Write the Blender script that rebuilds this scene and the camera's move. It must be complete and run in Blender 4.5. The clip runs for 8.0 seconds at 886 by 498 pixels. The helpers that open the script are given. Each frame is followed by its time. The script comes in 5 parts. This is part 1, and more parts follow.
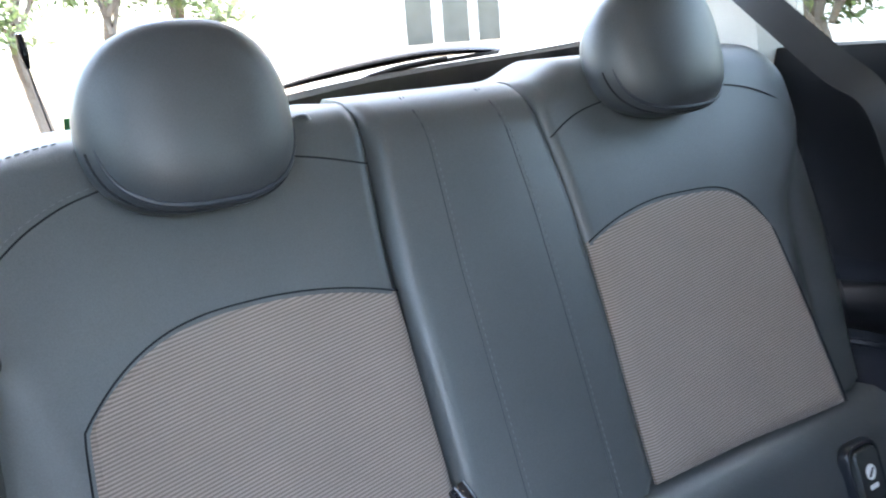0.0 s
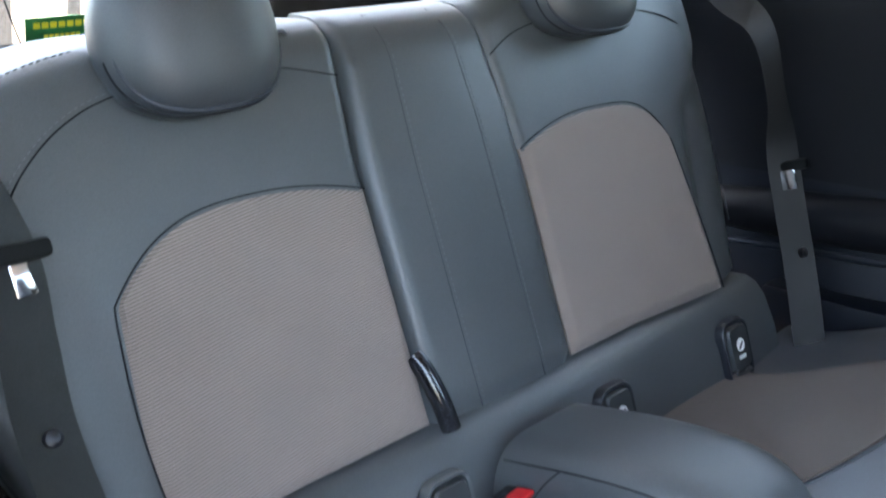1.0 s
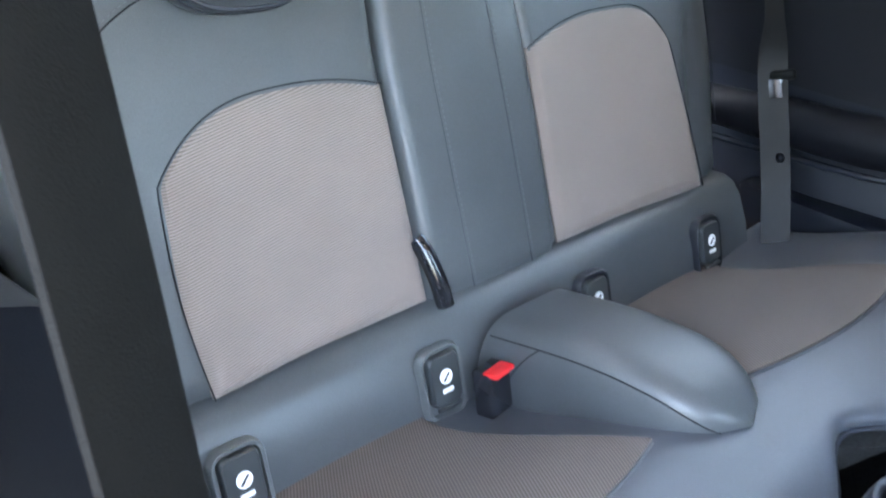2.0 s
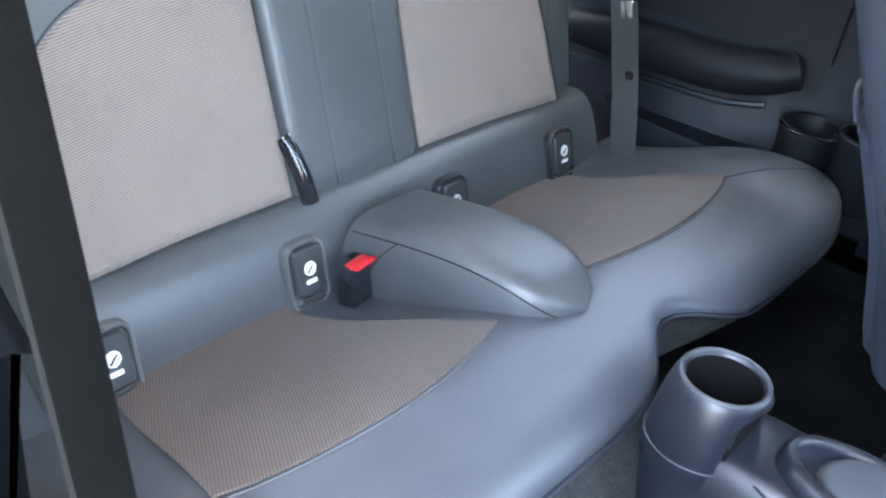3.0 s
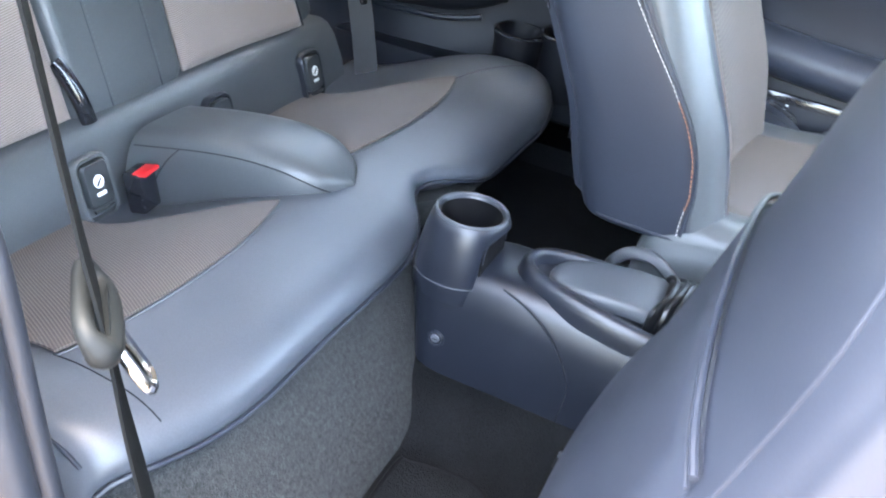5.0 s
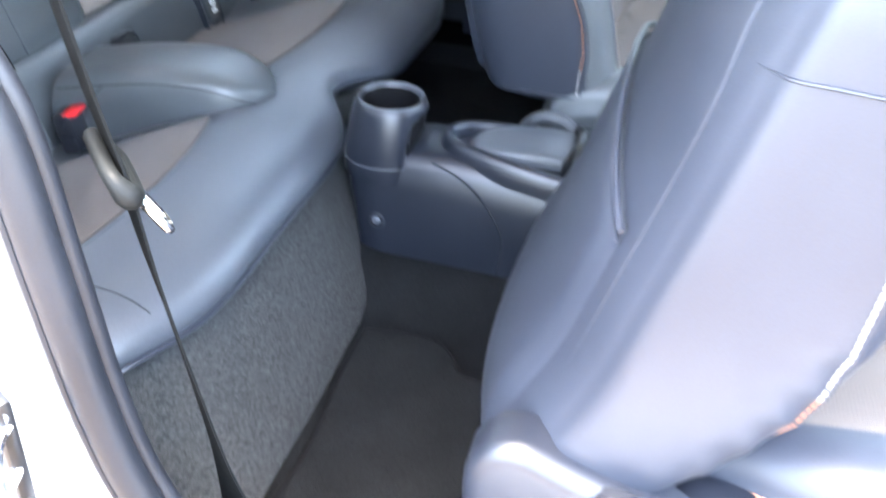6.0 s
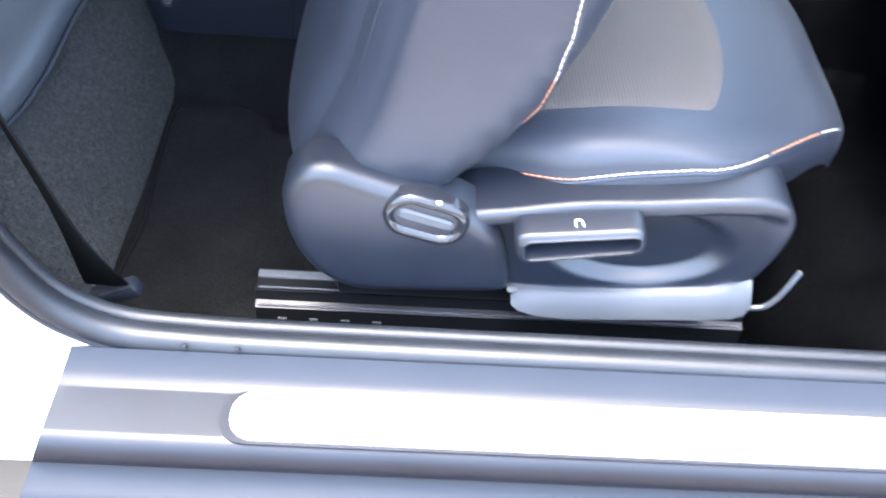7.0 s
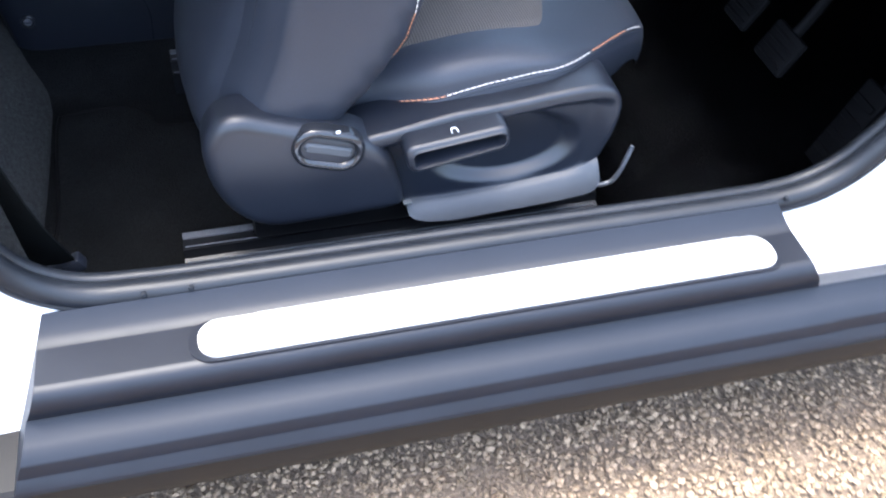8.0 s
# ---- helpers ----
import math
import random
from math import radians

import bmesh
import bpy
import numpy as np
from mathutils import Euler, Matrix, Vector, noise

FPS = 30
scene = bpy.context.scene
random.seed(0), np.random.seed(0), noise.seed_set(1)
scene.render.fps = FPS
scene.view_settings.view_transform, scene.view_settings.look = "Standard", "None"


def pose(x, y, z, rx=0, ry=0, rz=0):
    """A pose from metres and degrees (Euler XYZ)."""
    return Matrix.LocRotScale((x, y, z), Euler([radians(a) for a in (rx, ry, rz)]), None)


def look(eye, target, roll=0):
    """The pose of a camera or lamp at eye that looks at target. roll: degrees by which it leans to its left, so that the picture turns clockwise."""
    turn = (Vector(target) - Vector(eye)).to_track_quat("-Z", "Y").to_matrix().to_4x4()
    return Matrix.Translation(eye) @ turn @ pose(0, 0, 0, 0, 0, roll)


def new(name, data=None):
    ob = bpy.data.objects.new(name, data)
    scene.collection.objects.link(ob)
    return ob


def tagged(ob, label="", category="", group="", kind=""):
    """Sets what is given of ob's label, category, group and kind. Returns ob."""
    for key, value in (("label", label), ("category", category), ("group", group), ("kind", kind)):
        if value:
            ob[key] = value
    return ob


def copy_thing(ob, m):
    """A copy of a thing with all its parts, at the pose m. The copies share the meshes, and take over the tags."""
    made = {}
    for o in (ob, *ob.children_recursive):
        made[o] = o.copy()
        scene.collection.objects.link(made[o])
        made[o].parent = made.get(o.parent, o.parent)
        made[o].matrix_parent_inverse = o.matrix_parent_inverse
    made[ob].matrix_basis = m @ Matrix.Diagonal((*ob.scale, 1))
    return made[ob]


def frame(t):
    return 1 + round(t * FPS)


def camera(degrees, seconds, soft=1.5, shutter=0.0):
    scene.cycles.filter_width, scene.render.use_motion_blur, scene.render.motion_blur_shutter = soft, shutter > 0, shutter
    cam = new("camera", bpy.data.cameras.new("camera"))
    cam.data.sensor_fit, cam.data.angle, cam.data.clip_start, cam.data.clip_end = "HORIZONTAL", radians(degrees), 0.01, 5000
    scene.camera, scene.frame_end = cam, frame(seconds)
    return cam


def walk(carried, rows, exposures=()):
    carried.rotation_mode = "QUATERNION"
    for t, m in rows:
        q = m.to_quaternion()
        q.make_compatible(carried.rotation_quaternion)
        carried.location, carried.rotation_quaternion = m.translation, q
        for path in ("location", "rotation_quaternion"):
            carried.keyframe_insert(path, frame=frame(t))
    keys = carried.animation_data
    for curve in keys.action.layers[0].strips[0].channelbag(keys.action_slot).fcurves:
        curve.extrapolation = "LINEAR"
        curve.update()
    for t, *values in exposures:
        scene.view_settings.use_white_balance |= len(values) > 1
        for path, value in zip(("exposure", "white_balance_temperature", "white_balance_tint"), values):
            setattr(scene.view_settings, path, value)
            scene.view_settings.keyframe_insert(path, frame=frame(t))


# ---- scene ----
# ---- camera ----
cam = camera(50.9, 8.0, soft=1.9, shutter=0.4)
PATH = [
    (0, (-0.566, -0.578, 0.939), (0.553, 1.025, 0.513), -4.5),
    (0.5, (-0.635, -0.593, 0.983), (0.587, 0.901, 0.459), -2.4),
    (1, (-0.717, -0.631, 0.98), (0.562, 0.762, 0.332), -1.7),
    (1.2, (-0.73, -0.648, 0.984), (0.516, 0.751, 0.282), -0.8),
    (2.3, (-0.805, -0.68, 1.085), (0.423, 0.5, 0.037), 4.7),
    (2.5, (-0.817, -0.695, 1.082), (0.447, 0.404, -0.011), 6.1),
    (3, (-0.826, -0.735, 1.077), (0.525, 0.281, 0.007), 8.4),
    (3.5, (-0.84, -0.786, 1.068), (0.554, 0.135, -0.032), 10.5),
    (4, (-0.877, -0.808, 1.054), (0.602, -0.017, -0.036), 10.3),
    (4.5, (-0.951, -0.811, 1.051), (0.632, -0.158, 0.017), 10.2),
    (4.7, (-0.982, -0.823, 1.071), (0.608, -0.215, 0.02), 10.9),
    (5.8, (-1.131, -0.861, 1.005), (0.534, -0.436, -0.017), 4.9),
    (6, (-1.158, -0.861, 1.05), (0.452, -0.503, -0.082), 4.3),
    (6.2, (-1.168, -0.836, 1.103), (0.334, -0.633, -0.202), 5.5),
    (6.3, (-1.18, -0.831, 1.117), (0.278, -0.69, -0.246), 5.8),
    (6.5, (-1.207, -0.865, 1.093), (0.218, -0.769, -0.307), 5.6),
    (6.7, (-1.233, -0.889, 1.084), (0.142, -0.841, -0.368), 4.2),
    (7, (-1.276, -0.908, 1.091), (0.091, -0.959, -0.368), 4.4),
    (7.5, (-1.369, -0.903, 1.124), (-0.003, -1.107, -0.323), 2.9),
    (8, (-1.457, -0.827, 1.143), (-0.118, -1.203, -0.294), 2.9),
]
EXPOSURES = [(0.0, 5.3, 6900, 8), (0.5, 5.2, 6950, 8), (1.2, 5.3, 7000, 8), (2.4, 6.2, 7000, 8), (3.5, 6.15, 7050, 8), (4.6, 6.25, 7100, 9), (5.8, 6.2, 7150, 9), (6.4, 5.65, 6600, 8), (7.0, 4.8, 6450, 8), (8.0, 3.58, 6200, 8)]
walk(cam, [(t, look(eye, target, roll)) for t, eye, target, roll in PATH], EXPOSURES)

# ---- light ----
world = bpy.data.worlds.new("overcast_sky")
scene.world = world
world.use_nodes = True
wn = world.node_tree.nodes
sky = wn.new("ShaderNodeTexSky")
sky.sky_type = "NISHITA"
sky.sun_disc = False
sky.sun_elevation, sky.sun_rotation = radians(85), radians(-11)
sky.dust_density, sky.air_density = 4.0, 1.0
world.node_tree.links.new(sky.outputs[0], wn["Background"].inputs[0])
wn["Background"].inputs[1].default_value = 0.15
sun_data = bpy.data.lights.new("sun", "SUN")
sun_data.energy, sun_data.angle, sun_data.color = 0.8, radians(16), (1.0, 0.98, 0.955)
sun = new("sun", sun_data)
sun.matrix_world = look((-0.12, 0.6, 7.0), (0, 0, 0))


# ---- materials ----
def material(name, color, rough=0.5, metal=0.0, grain=400.0, bump=0.15, spread=0.12, patches=9.0, coat=0.0, depth=0.0006, patch_spread=0.12, sheen=0.0, random_spread=0.0, spec=0.5):
    """A surface with fine grain, broad patches and relief, in metres."""
    m = bpy.data.materials.new(name)
    m.use_nodes = True
    nt = m.node_tree
    n, link = nt.nodes, nt.links.new
    bsdf = n["Principled BSDF"]
    tc = n.new("ShaderNodeTexCoord")
    fine = n.new("ShaderNodeTexNoise")
    fine.inputs["Scale"].default_value, fine.inputs["Detail"].default_value = grain, 3
    broad = n.new("ShaderNodeTexNoise")
    broad.inputs["Scale"].default_value, broad.inputs["Detail"].default_value = patches, 4
    link(tc.outputs["Object"], fine.inputs["Vector"])
    link(tc.outputs["Object"], broad.inputs["Vector"])
    a = n.new("ShaderNodeMapRange")
    a.inputs["To Min"].default_value, a.inputs["To Max"].default_value = 1 - spread, 1 + spread
    a.inputs["From Min"].default_value, a.inputs["From Max"].default_value = 0.25, 0.75
    link(fine.outputs["Fac"], a.inputs["Value"])
    b = n.new("ShaderNodeMapRange")
    b.inputs["To Min"].default_value, b.inputs["To Max"].default_value = 1 - patch_spread, 1 + patch_spread
    b.inputs["From Min"].default_value, b.inputs["From Max"].default_value = 0.3, 0.7
    link(broad.outputs["Fac"], b.inputs["Value"])
    mul = n.new("ShaderNodeMath")
    mul.operation = "MULTIPLY"
    link(a.outputs[0], mul.inputs[0])
    link(b.outputs[0], mul.inputs[1])
    last = mul.outputs[0]
    if random_spread:
        info = n.new("ShaderNodeNewGeometry")
        r = n.new("ShaderNodeMapRange")
        r.inputs["To Min"].default_value, r.inputs["To Max"].default_value = 1 - random_spread, 1 + random_spread
        link(info.outputs["Random Per Island"], r.inputs["Value"])
        mul2 = n.new("ShaderNodeMath")
        mul2.operation = "MULTIPLY"
        link(last, mul2.inputs[0])
        link(r.outputs[0], mul2.inputs[1])
        last = mul2.outputs[0]
    tint = n.new("ShaderNodeVectorMath")
    tint.operation = "SCALE"
    tint.inputs[0].default_value = color
    link(last, tint.inputs["Scale"])
    link(tint.outputs[0], bsdf.inputs["Base Color"])
    rr = n.new("ShaderNodeMapRange")
    rr.inputs["To Min"].default_value, rr.inputs["To Max"].default_value = max(rough - 0.08, 0.02), min(rough + 0.08, 1)
    link(broad.outputs["Fac"], rr.inputs["Value"])
    link(rr.outputs[0], bsdf.inputs["Roughness"])
    bsdf.inputs["Metallic"].default_value = metal
    bsdf.inputs["Coat Weight"].default_value = coat
    bsdf.inputs["Specular IOR Level"].default_value = spec
    bsdf.inputs["Coat Roughness"].default_value = 0.06
    bsdf.inputs["Sheen Weight"].default_value = sheen
    bsdf.inputs["Sheen Roughness"].default_value = 0.4
    if bump:
        bp = n.new("ShaderNodeBump")
        bp.inputs["Strength"].default_value, bp.inputs["Distance"].default_value = bump, depth
        link(fine.outputs["Fac"], bp.inputs["Height"])
        link(bp.outputs[0], bsdf.inputs["Normal"])
    return m


def ribbed(name, dark, light, pitch, turn, sheen=0.3):
    """Woven cloth with raised ribs; turn: degrees of the ribs about the three axes."""
    m = material(name, light, rough=0.85, grain=900, bump=0.0, spread=0.1, patches=14, patch_spread=0.07, sheen=sheen)
    nt = m.node_tree
    n, link = nt.nodes, nt.links.new
    bsdf = n["Principled BSDF"]
    tc, mp, wave = n.new("ShaderNodeTexCoord"), n.new("ShaderNodeMapping"), n.new("ShaderNodeTexWave")
    mp.inputs["Rotation"].default_value = [radians(a) for a in turn]
    wave.bands_direction = "Z"
    wave.inputs["Scale"].default_value = 2 * math.pi / (20 * pitch)
    wave.inputs["Distortion"].default_value, wave.inputs["Detail"].default_value = 0.6, 2
    wave.inputs["Detail Scale"].default_value = 40
    link(tc.outputs["Object"], mp.inputs["Vector"])
    link(mp.outputs[0], wave.inputs["Vector"])
    old = bsdf.inputs["Base Color"].links[0].from_socket
    mix = n.new("ShaderNodeMix")
    mix.data_type = "RGBA"
    mix.inputs["A"].default_value = (*dark, 1)
    link(wave.outputs["Fac"], mix.inputs["Factor"])
    link(old, mix.inputs["B"])
    link(mix.outputs["Result"], bsdf.inputs["Base Color"])
    bp = n.new("ShaderNodeBump")
    bp.inputs["Strength"].default_value, bp.inputs["Distance"].default_value = 0.35, 0.0008
    link(wave.outputs["Fac"], bp.inputs["Height"])
    link(bp.outputs[0], bsdf.inputs["Normal"])
    return m


def clear(name, rough=0.02, tint=(0.72, 0.78, 0.76, 1)):
    m = bpy.data.materials.new(name)
    m.use_nodes = True
    b = m.node_tree.nodes["Principled BSDF"]
    b.inputs["Base Color"].default_value = tint
    b.inputs["Roughness"].default_value = rough
    b.inputs["Transmission Weight"].default_value = 1
    b.inputs["IOR"].default_value = 1.02
    return m


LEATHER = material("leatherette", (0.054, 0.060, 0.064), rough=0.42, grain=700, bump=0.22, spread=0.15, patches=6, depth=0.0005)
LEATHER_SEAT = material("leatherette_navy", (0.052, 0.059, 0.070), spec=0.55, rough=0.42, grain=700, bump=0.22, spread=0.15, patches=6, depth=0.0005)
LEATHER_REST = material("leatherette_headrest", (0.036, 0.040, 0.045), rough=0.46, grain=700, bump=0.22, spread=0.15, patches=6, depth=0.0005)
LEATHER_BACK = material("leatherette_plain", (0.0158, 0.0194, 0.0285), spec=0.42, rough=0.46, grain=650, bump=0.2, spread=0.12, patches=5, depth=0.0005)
# One cloth at three levels: bench and front seat copies are darkened as if shaded.
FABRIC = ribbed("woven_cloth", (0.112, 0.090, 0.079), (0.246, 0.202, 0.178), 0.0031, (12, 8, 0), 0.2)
FABRIC_FLAT_SHADED = ribbed("woven_cloth_seat_shaded", (0.042, 0.033, 0.028), (0.104, 0.083, 0.072), 0.0034, (90, 58, 0), 0.10)
FABRIC_FRONT_SHADED = ribbed("woven_cloth_front_shaded", (0.034, 0.028, 0.0245), (0.080, 0.066, 0.058), 0.0034, (90, 0, -65), 0.08)
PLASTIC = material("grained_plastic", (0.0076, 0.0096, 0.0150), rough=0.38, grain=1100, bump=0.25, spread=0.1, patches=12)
PLASTIC_DARK = material("dark_plastic", (0.0058, 0.0076, 0.0125), rough=0.46, spec=0.28, grain=1000, bump=0.2, spread=0.1, patches=10)
PLASTIC_GREY = material("grey_plastic", (0.040, 0.045, 0.052), rough=0.48, grain=1100, bump=0.2, spread=0.08, patches=10)
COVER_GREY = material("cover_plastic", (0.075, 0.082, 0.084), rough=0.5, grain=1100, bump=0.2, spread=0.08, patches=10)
FLAP = material("flap_plastic", (0.030, 0.034, 0.036), rough=0.45, grain=1100, bump=0.2, spread=0.08, patches=10)
PLASTIC_LIGHT = material("pale_plastic", (0.42, 0.41, 0.38), rough=0.55, grain=900, bump=0.15, spread=0.05, patches=6)
GLOSS = material("gloss_black", (0.012, 0.013, 0.016), rough=0.14, grain=300, bump=0.03, spread=0.1)
RUBBER = material("seal_rubber", (0.0070, 0.0088, 0.0125), spec=0.32, rough=0.46, grain=800, bump=0.2, spread=0.15, patches=14, patch_spread=0.2)
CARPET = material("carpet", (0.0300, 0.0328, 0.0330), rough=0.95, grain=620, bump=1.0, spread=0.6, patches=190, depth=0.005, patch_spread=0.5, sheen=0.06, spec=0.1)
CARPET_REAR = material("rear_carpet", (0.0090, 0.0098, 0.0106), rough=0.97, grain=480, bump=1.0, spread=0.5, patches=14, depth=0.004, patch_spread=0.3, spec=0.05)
# Near-black copy of the carpet: the shade under dash and bench is in its colour.
CARPET_SHADED = material("shaded_carpet", (0.0017, 0.0018, 0.0021), rough=0.97, grain=480, bump=1.0, spread=0.5, patches=14, depth=0.004, patch_spread=0.3, sheen=0.0, spec=0.0)
MAT_PILE = material("mat_pile", (0.0105, 0.0113, 0.0120), rough=0.97, grain=480, bump=1.0, spread=0.4, patches=14, depth=0.004, patch_spread=0.25, spec=0.05)
WEBBING = material("belt_webbing", (0.0030, 0.0036, 0.0039), rough=0.85, grain=1100, bump=0.5, spread=0.25, patches=40, spec=0.06)
WEBBING_MID = material("mid_webbing", (0.0105, 0.0110, 0.0115), rough=0.55, grain=1100, bump=0.4, spread=0.25, patches=40, spec=0.25)
WEBBING_GREY = material("grey_webbing", (0.023, 0.026, 0.026), rough=0.8, grain=1100, bump=0.5, spread=0.25, patches=40, spec=0.25)
PAINT = material("white_paint", (0.80, 0.80, 0.80), rough=0.35, grain=60, bump=0.0, spread=0.01, patches=3, patch_spread=0.02, coat=0.6)
ALUMINIUM = material("brushed_aluminium", (0.85, 0.86, 0.88), rough=0.42, metal=0.75, grain=150, bump=0.05, spread=0.04)
CHROME = material("bright_metal", (0.75, 0.76, 0.78), rough=0.14, metal=1.0, grain=200, bump=0.0, spread=0.03)
STEEL = material("painted_steel", (0.010, 0.011, 0.013), rough=0.35, metal=0.4, grain=200, bump=0.1)
SKIRT = material("skirt_plastic", (0.0075, 0.0068, 0.0066), rough=0.6, grain=500, bump=0.2, spec=0.25)
GAITER = material("gaiter_leather", (0.0030, 0.0034, 0.0042), rough=0.32, grain=500, bump=0.2, spec=0.4)
TRIM_BLACK = material("black_trim", (0.0045, 0.0052, 0.0075), rough=0.58, spec=0.2, grain=900, bump=0.2, spread=0.1, patches=10)
# Darkened, dulled copy of the side panel plastic, for the shaded near panel.
NAVY_SHADED = material("navy_trim_shaded", (0.0026, 0.0038, 0.0060), rough=0.75, spec=0.06, grain=900, bump=0.2, spread=0.1, patches=10)
RAIL = material("rail_steel", (0.15, 0.16, 0.18), rough=0.35, metal=0.5, grain=200, bump=0.05)
TONGUE = material("tongue_plastic", (0.0042, 0.0052, 0.0056), rough=0.62, spec=0.14, grain=600, bump=0.1)
BLACK = material("dull_black", (0.0045, 0.0045, 0.005), rough=0.7, grain=500, bump=0.2, spec=0.08)
HATCH = material("hatch_trim", (0.0008, 0.0009, 0.0011), rough=0.8, grain=500, bump=0.2, spec=0.03)
SEAM = material("seam_thread", (0.014, 0.016, 0.020), rough=0.9, spec=0.15, grain=600, bump=0.2)
THREAD = material("pale_thread", (0.62, 0.58, 0.54), rough=0.7, grain=900, bump=0.2)
THREAD_ORANGE = material("orange_thread", (0.55, 0.24, 0.13), rough=0.7, grain=900, bump=0.2)
THREAD_DARK = material("grey_thread", (0.10, 0.11, 0.12), rough=0.7, grain=900, bump=0.2)
RED = material("red_button", (0.62, 0.02, 0.025), rough=0.35, grain=300, bump=0.05)
WHITE_PRINT = material("white_print", (0.82, 0.82, 0.82), rough=0.6, grain=300, bump=0.0)
# Out of view; pale so that it bounces fill light into the cabin.
HEADLINER = material("headliner", (0.44, 0.43, 0.41), rough=0.95, grain=700, bump=0.4)
STONE = material("gravel_stone", (0.215, 0.158, 0.106), rough=0.9, grain=300, bump=0.4, spread=0.25, patches=5, patch_spread=0.2, random_spread=0.42, spec=0.15)
GRIT = material("gravel_bed", (0.135, 0.100, 0.070), rough=0.95, grain=180, bump=1.0, spread=0.45, patches=3, depth=0.006, patch_spread=0.25)
LEAF = material("leaves", (0.085, 0.12, 0.035), rough=0.6, grain=20, bump=0.0, spread=0.3, random_spread=0.5)
BARK = material("bark", (0.12, 0.10, 0.08), rough=0.9, grain=40, bump=0.8, depth=0.02)
RENDERED = material("white_render", (0.78, 0.77, 0.74), rough=0.9, grain=60, bump=0.2, depth=0.003)
SLATE = material("slate", (0.10, 0.10, 0.11), rough=0.8, grain=20, bump=0.4)
DARK_PANE = material("dark_window_pane", (0.05, 0.055, 0.05), rough=0.15, grain=5, bump=0.0)
SIGN_GREEN = material("green_sign", (0.02, 0.16, 0.05), rough=0.5, grain=60, bump=0.0)
SIGN_YELLOW = material("yellow_print", (0.75, 0.62, 0.04), rough=0.5, grain=60, bump=0.0)
# Tints are made up to set how much daylight each window lets in.
GLASS = clear("tinted_glass", tint=(0.52, 0.56, 0.55, 1))
GLASS_DIMMING = clear("dimming_glass", tint=(0.30, 0.33, 0.32, 1))
GLASS_REAR = clear("rear_glass", tint=(0.62, 0.64, 0.635, 1))


# ---- shape helpers ----
V = Vector
ORIGIN = {}


def finish(bm, name, mat, at, sharp=38):
    bmesh.ops.recalc_face_normals(bm, faces=bm.faces)
    if at.length:
        bmesh.ops.translate(bm, verts=bm.verts, vec=-at)
    mesh = bpy.data.meshes.new(name)
    bm.to_mesh(mesh)
    bm.free()
    mesh.materials.append(mat)
    mesh.polygons.foreach_set("use_smooth", [True] * len(mesh.polygons))
    mesh.set_sharp_from_angle(angle=radians(sharp))
    return mesh


def thing(name, at, label, category, group=""):
    """An empty at a thing's base, for its parts."""
    ob = new(name)
    ob.empty_display_size = 0.05
    ob.location = at
    ORIGIN[ob] = V(at)
    return tagged(ob, label, category, group)


def part(name, bm, mat, parent, label="", sharp=38):
    """One mesh under a thing or a part; bm in world places."""
    at = ORIGIN[parent]
    ob = new(name, finish(bm, name, mat, at, sharp))
    ob.parent = parent
    ORIGIN[ob] = at
    return tagged(ob, label)


def setting(name, bm, mat, label, category, sharp=38):
    ob = new(name, finish(bm, name, mat, V((0, 0, 0)), sharp))
    ORIGIN[ob] = V((0, 0, 0))
    return tagged(ob, label, category, kind="structure")


def spline(points, steps=8, closed=False):
    """A smooth line through the points."""
    p = [V(q) for q in points]
    n, out = len(p), []
    for i in range(n if closed else n - 1):
        a, b, c, d = (p[(i + k) % n] if closed else p[min(max(i + k, 0), n - 1)] for k in (-1, 0, 1, 2))
        for s in range(steps):
            t = s / steps
            out.append(0.5 * (2 * b + (c - a) * t + (2 * a - 5 * b + 4 * c - d) * t * t + (3 * b - a - 3 * c + d) * t ** 3))
    return out if closed else out + [p[-1]]


def loft(rings, cap=True, closed=True, bm=None, loop=False):
    """Joins rings of points, in order, to a skin."""
    bm = bm or bmesh.new()
    rows = [[bm.verts.new(p) for p in ring] for ring in rings]
    n = len(rows[0])
    pairs = list(zip(rows, rows[1:])) + ([(rows[-1], rows[0])] if loop else [])
    for a, b in pairs:
        for i in range(n if closed else n - 1):
            j = (i + 1) % n
            bm.faces.new((a[i], a[j], b[j], b[i]))
    if cap and not loop:
        bm.faces.new(rows[0])
        bm.faces.new(rows[-1])
    return bm


def tube(points, r, seg=8, closed=False, bm=None, flat=1.0):
    """A round bar along a line; r: one radius, or one at each point."""
    pts = [V(p) for p in points]
    rings, side = [], None
    for i, p in enumerate(pts):
        a, b = (pts[i - 1] if i or closed else p), (pts[(i + 1) % len(pts)] if i + 1 < len(pts) or closed else p)
        ahead = (b - a).normalized()
        if side is None:
            side = ahead.orthogonal().normalized()
        side = (side - ahead * side.dot(ahead)).normalized()
        up = ahead.cross(side)
        k = r if isinstance(r, (int, float)) else r[i]
        rings.append([p + k * (math.cos(q) * side + flat * math.sin(q) * up) for q in (2 * math.pi * s / seg for s in range(seg))])
    return loft(rings, bm=bm, loop=closed)


def prism(outline, axis, a, b, bm=None):
    """A plate: the outline (two coordinates a point) drawn out along an axis from a to b."""
    k = "xyz".index(axis)

    def put(p, v):
        q = list(p)
        q.insert(k, v)
        return V(q)
    return loft([[put(p, a) for p in outline], [put(p, b) for p in outline]], bm=bm)


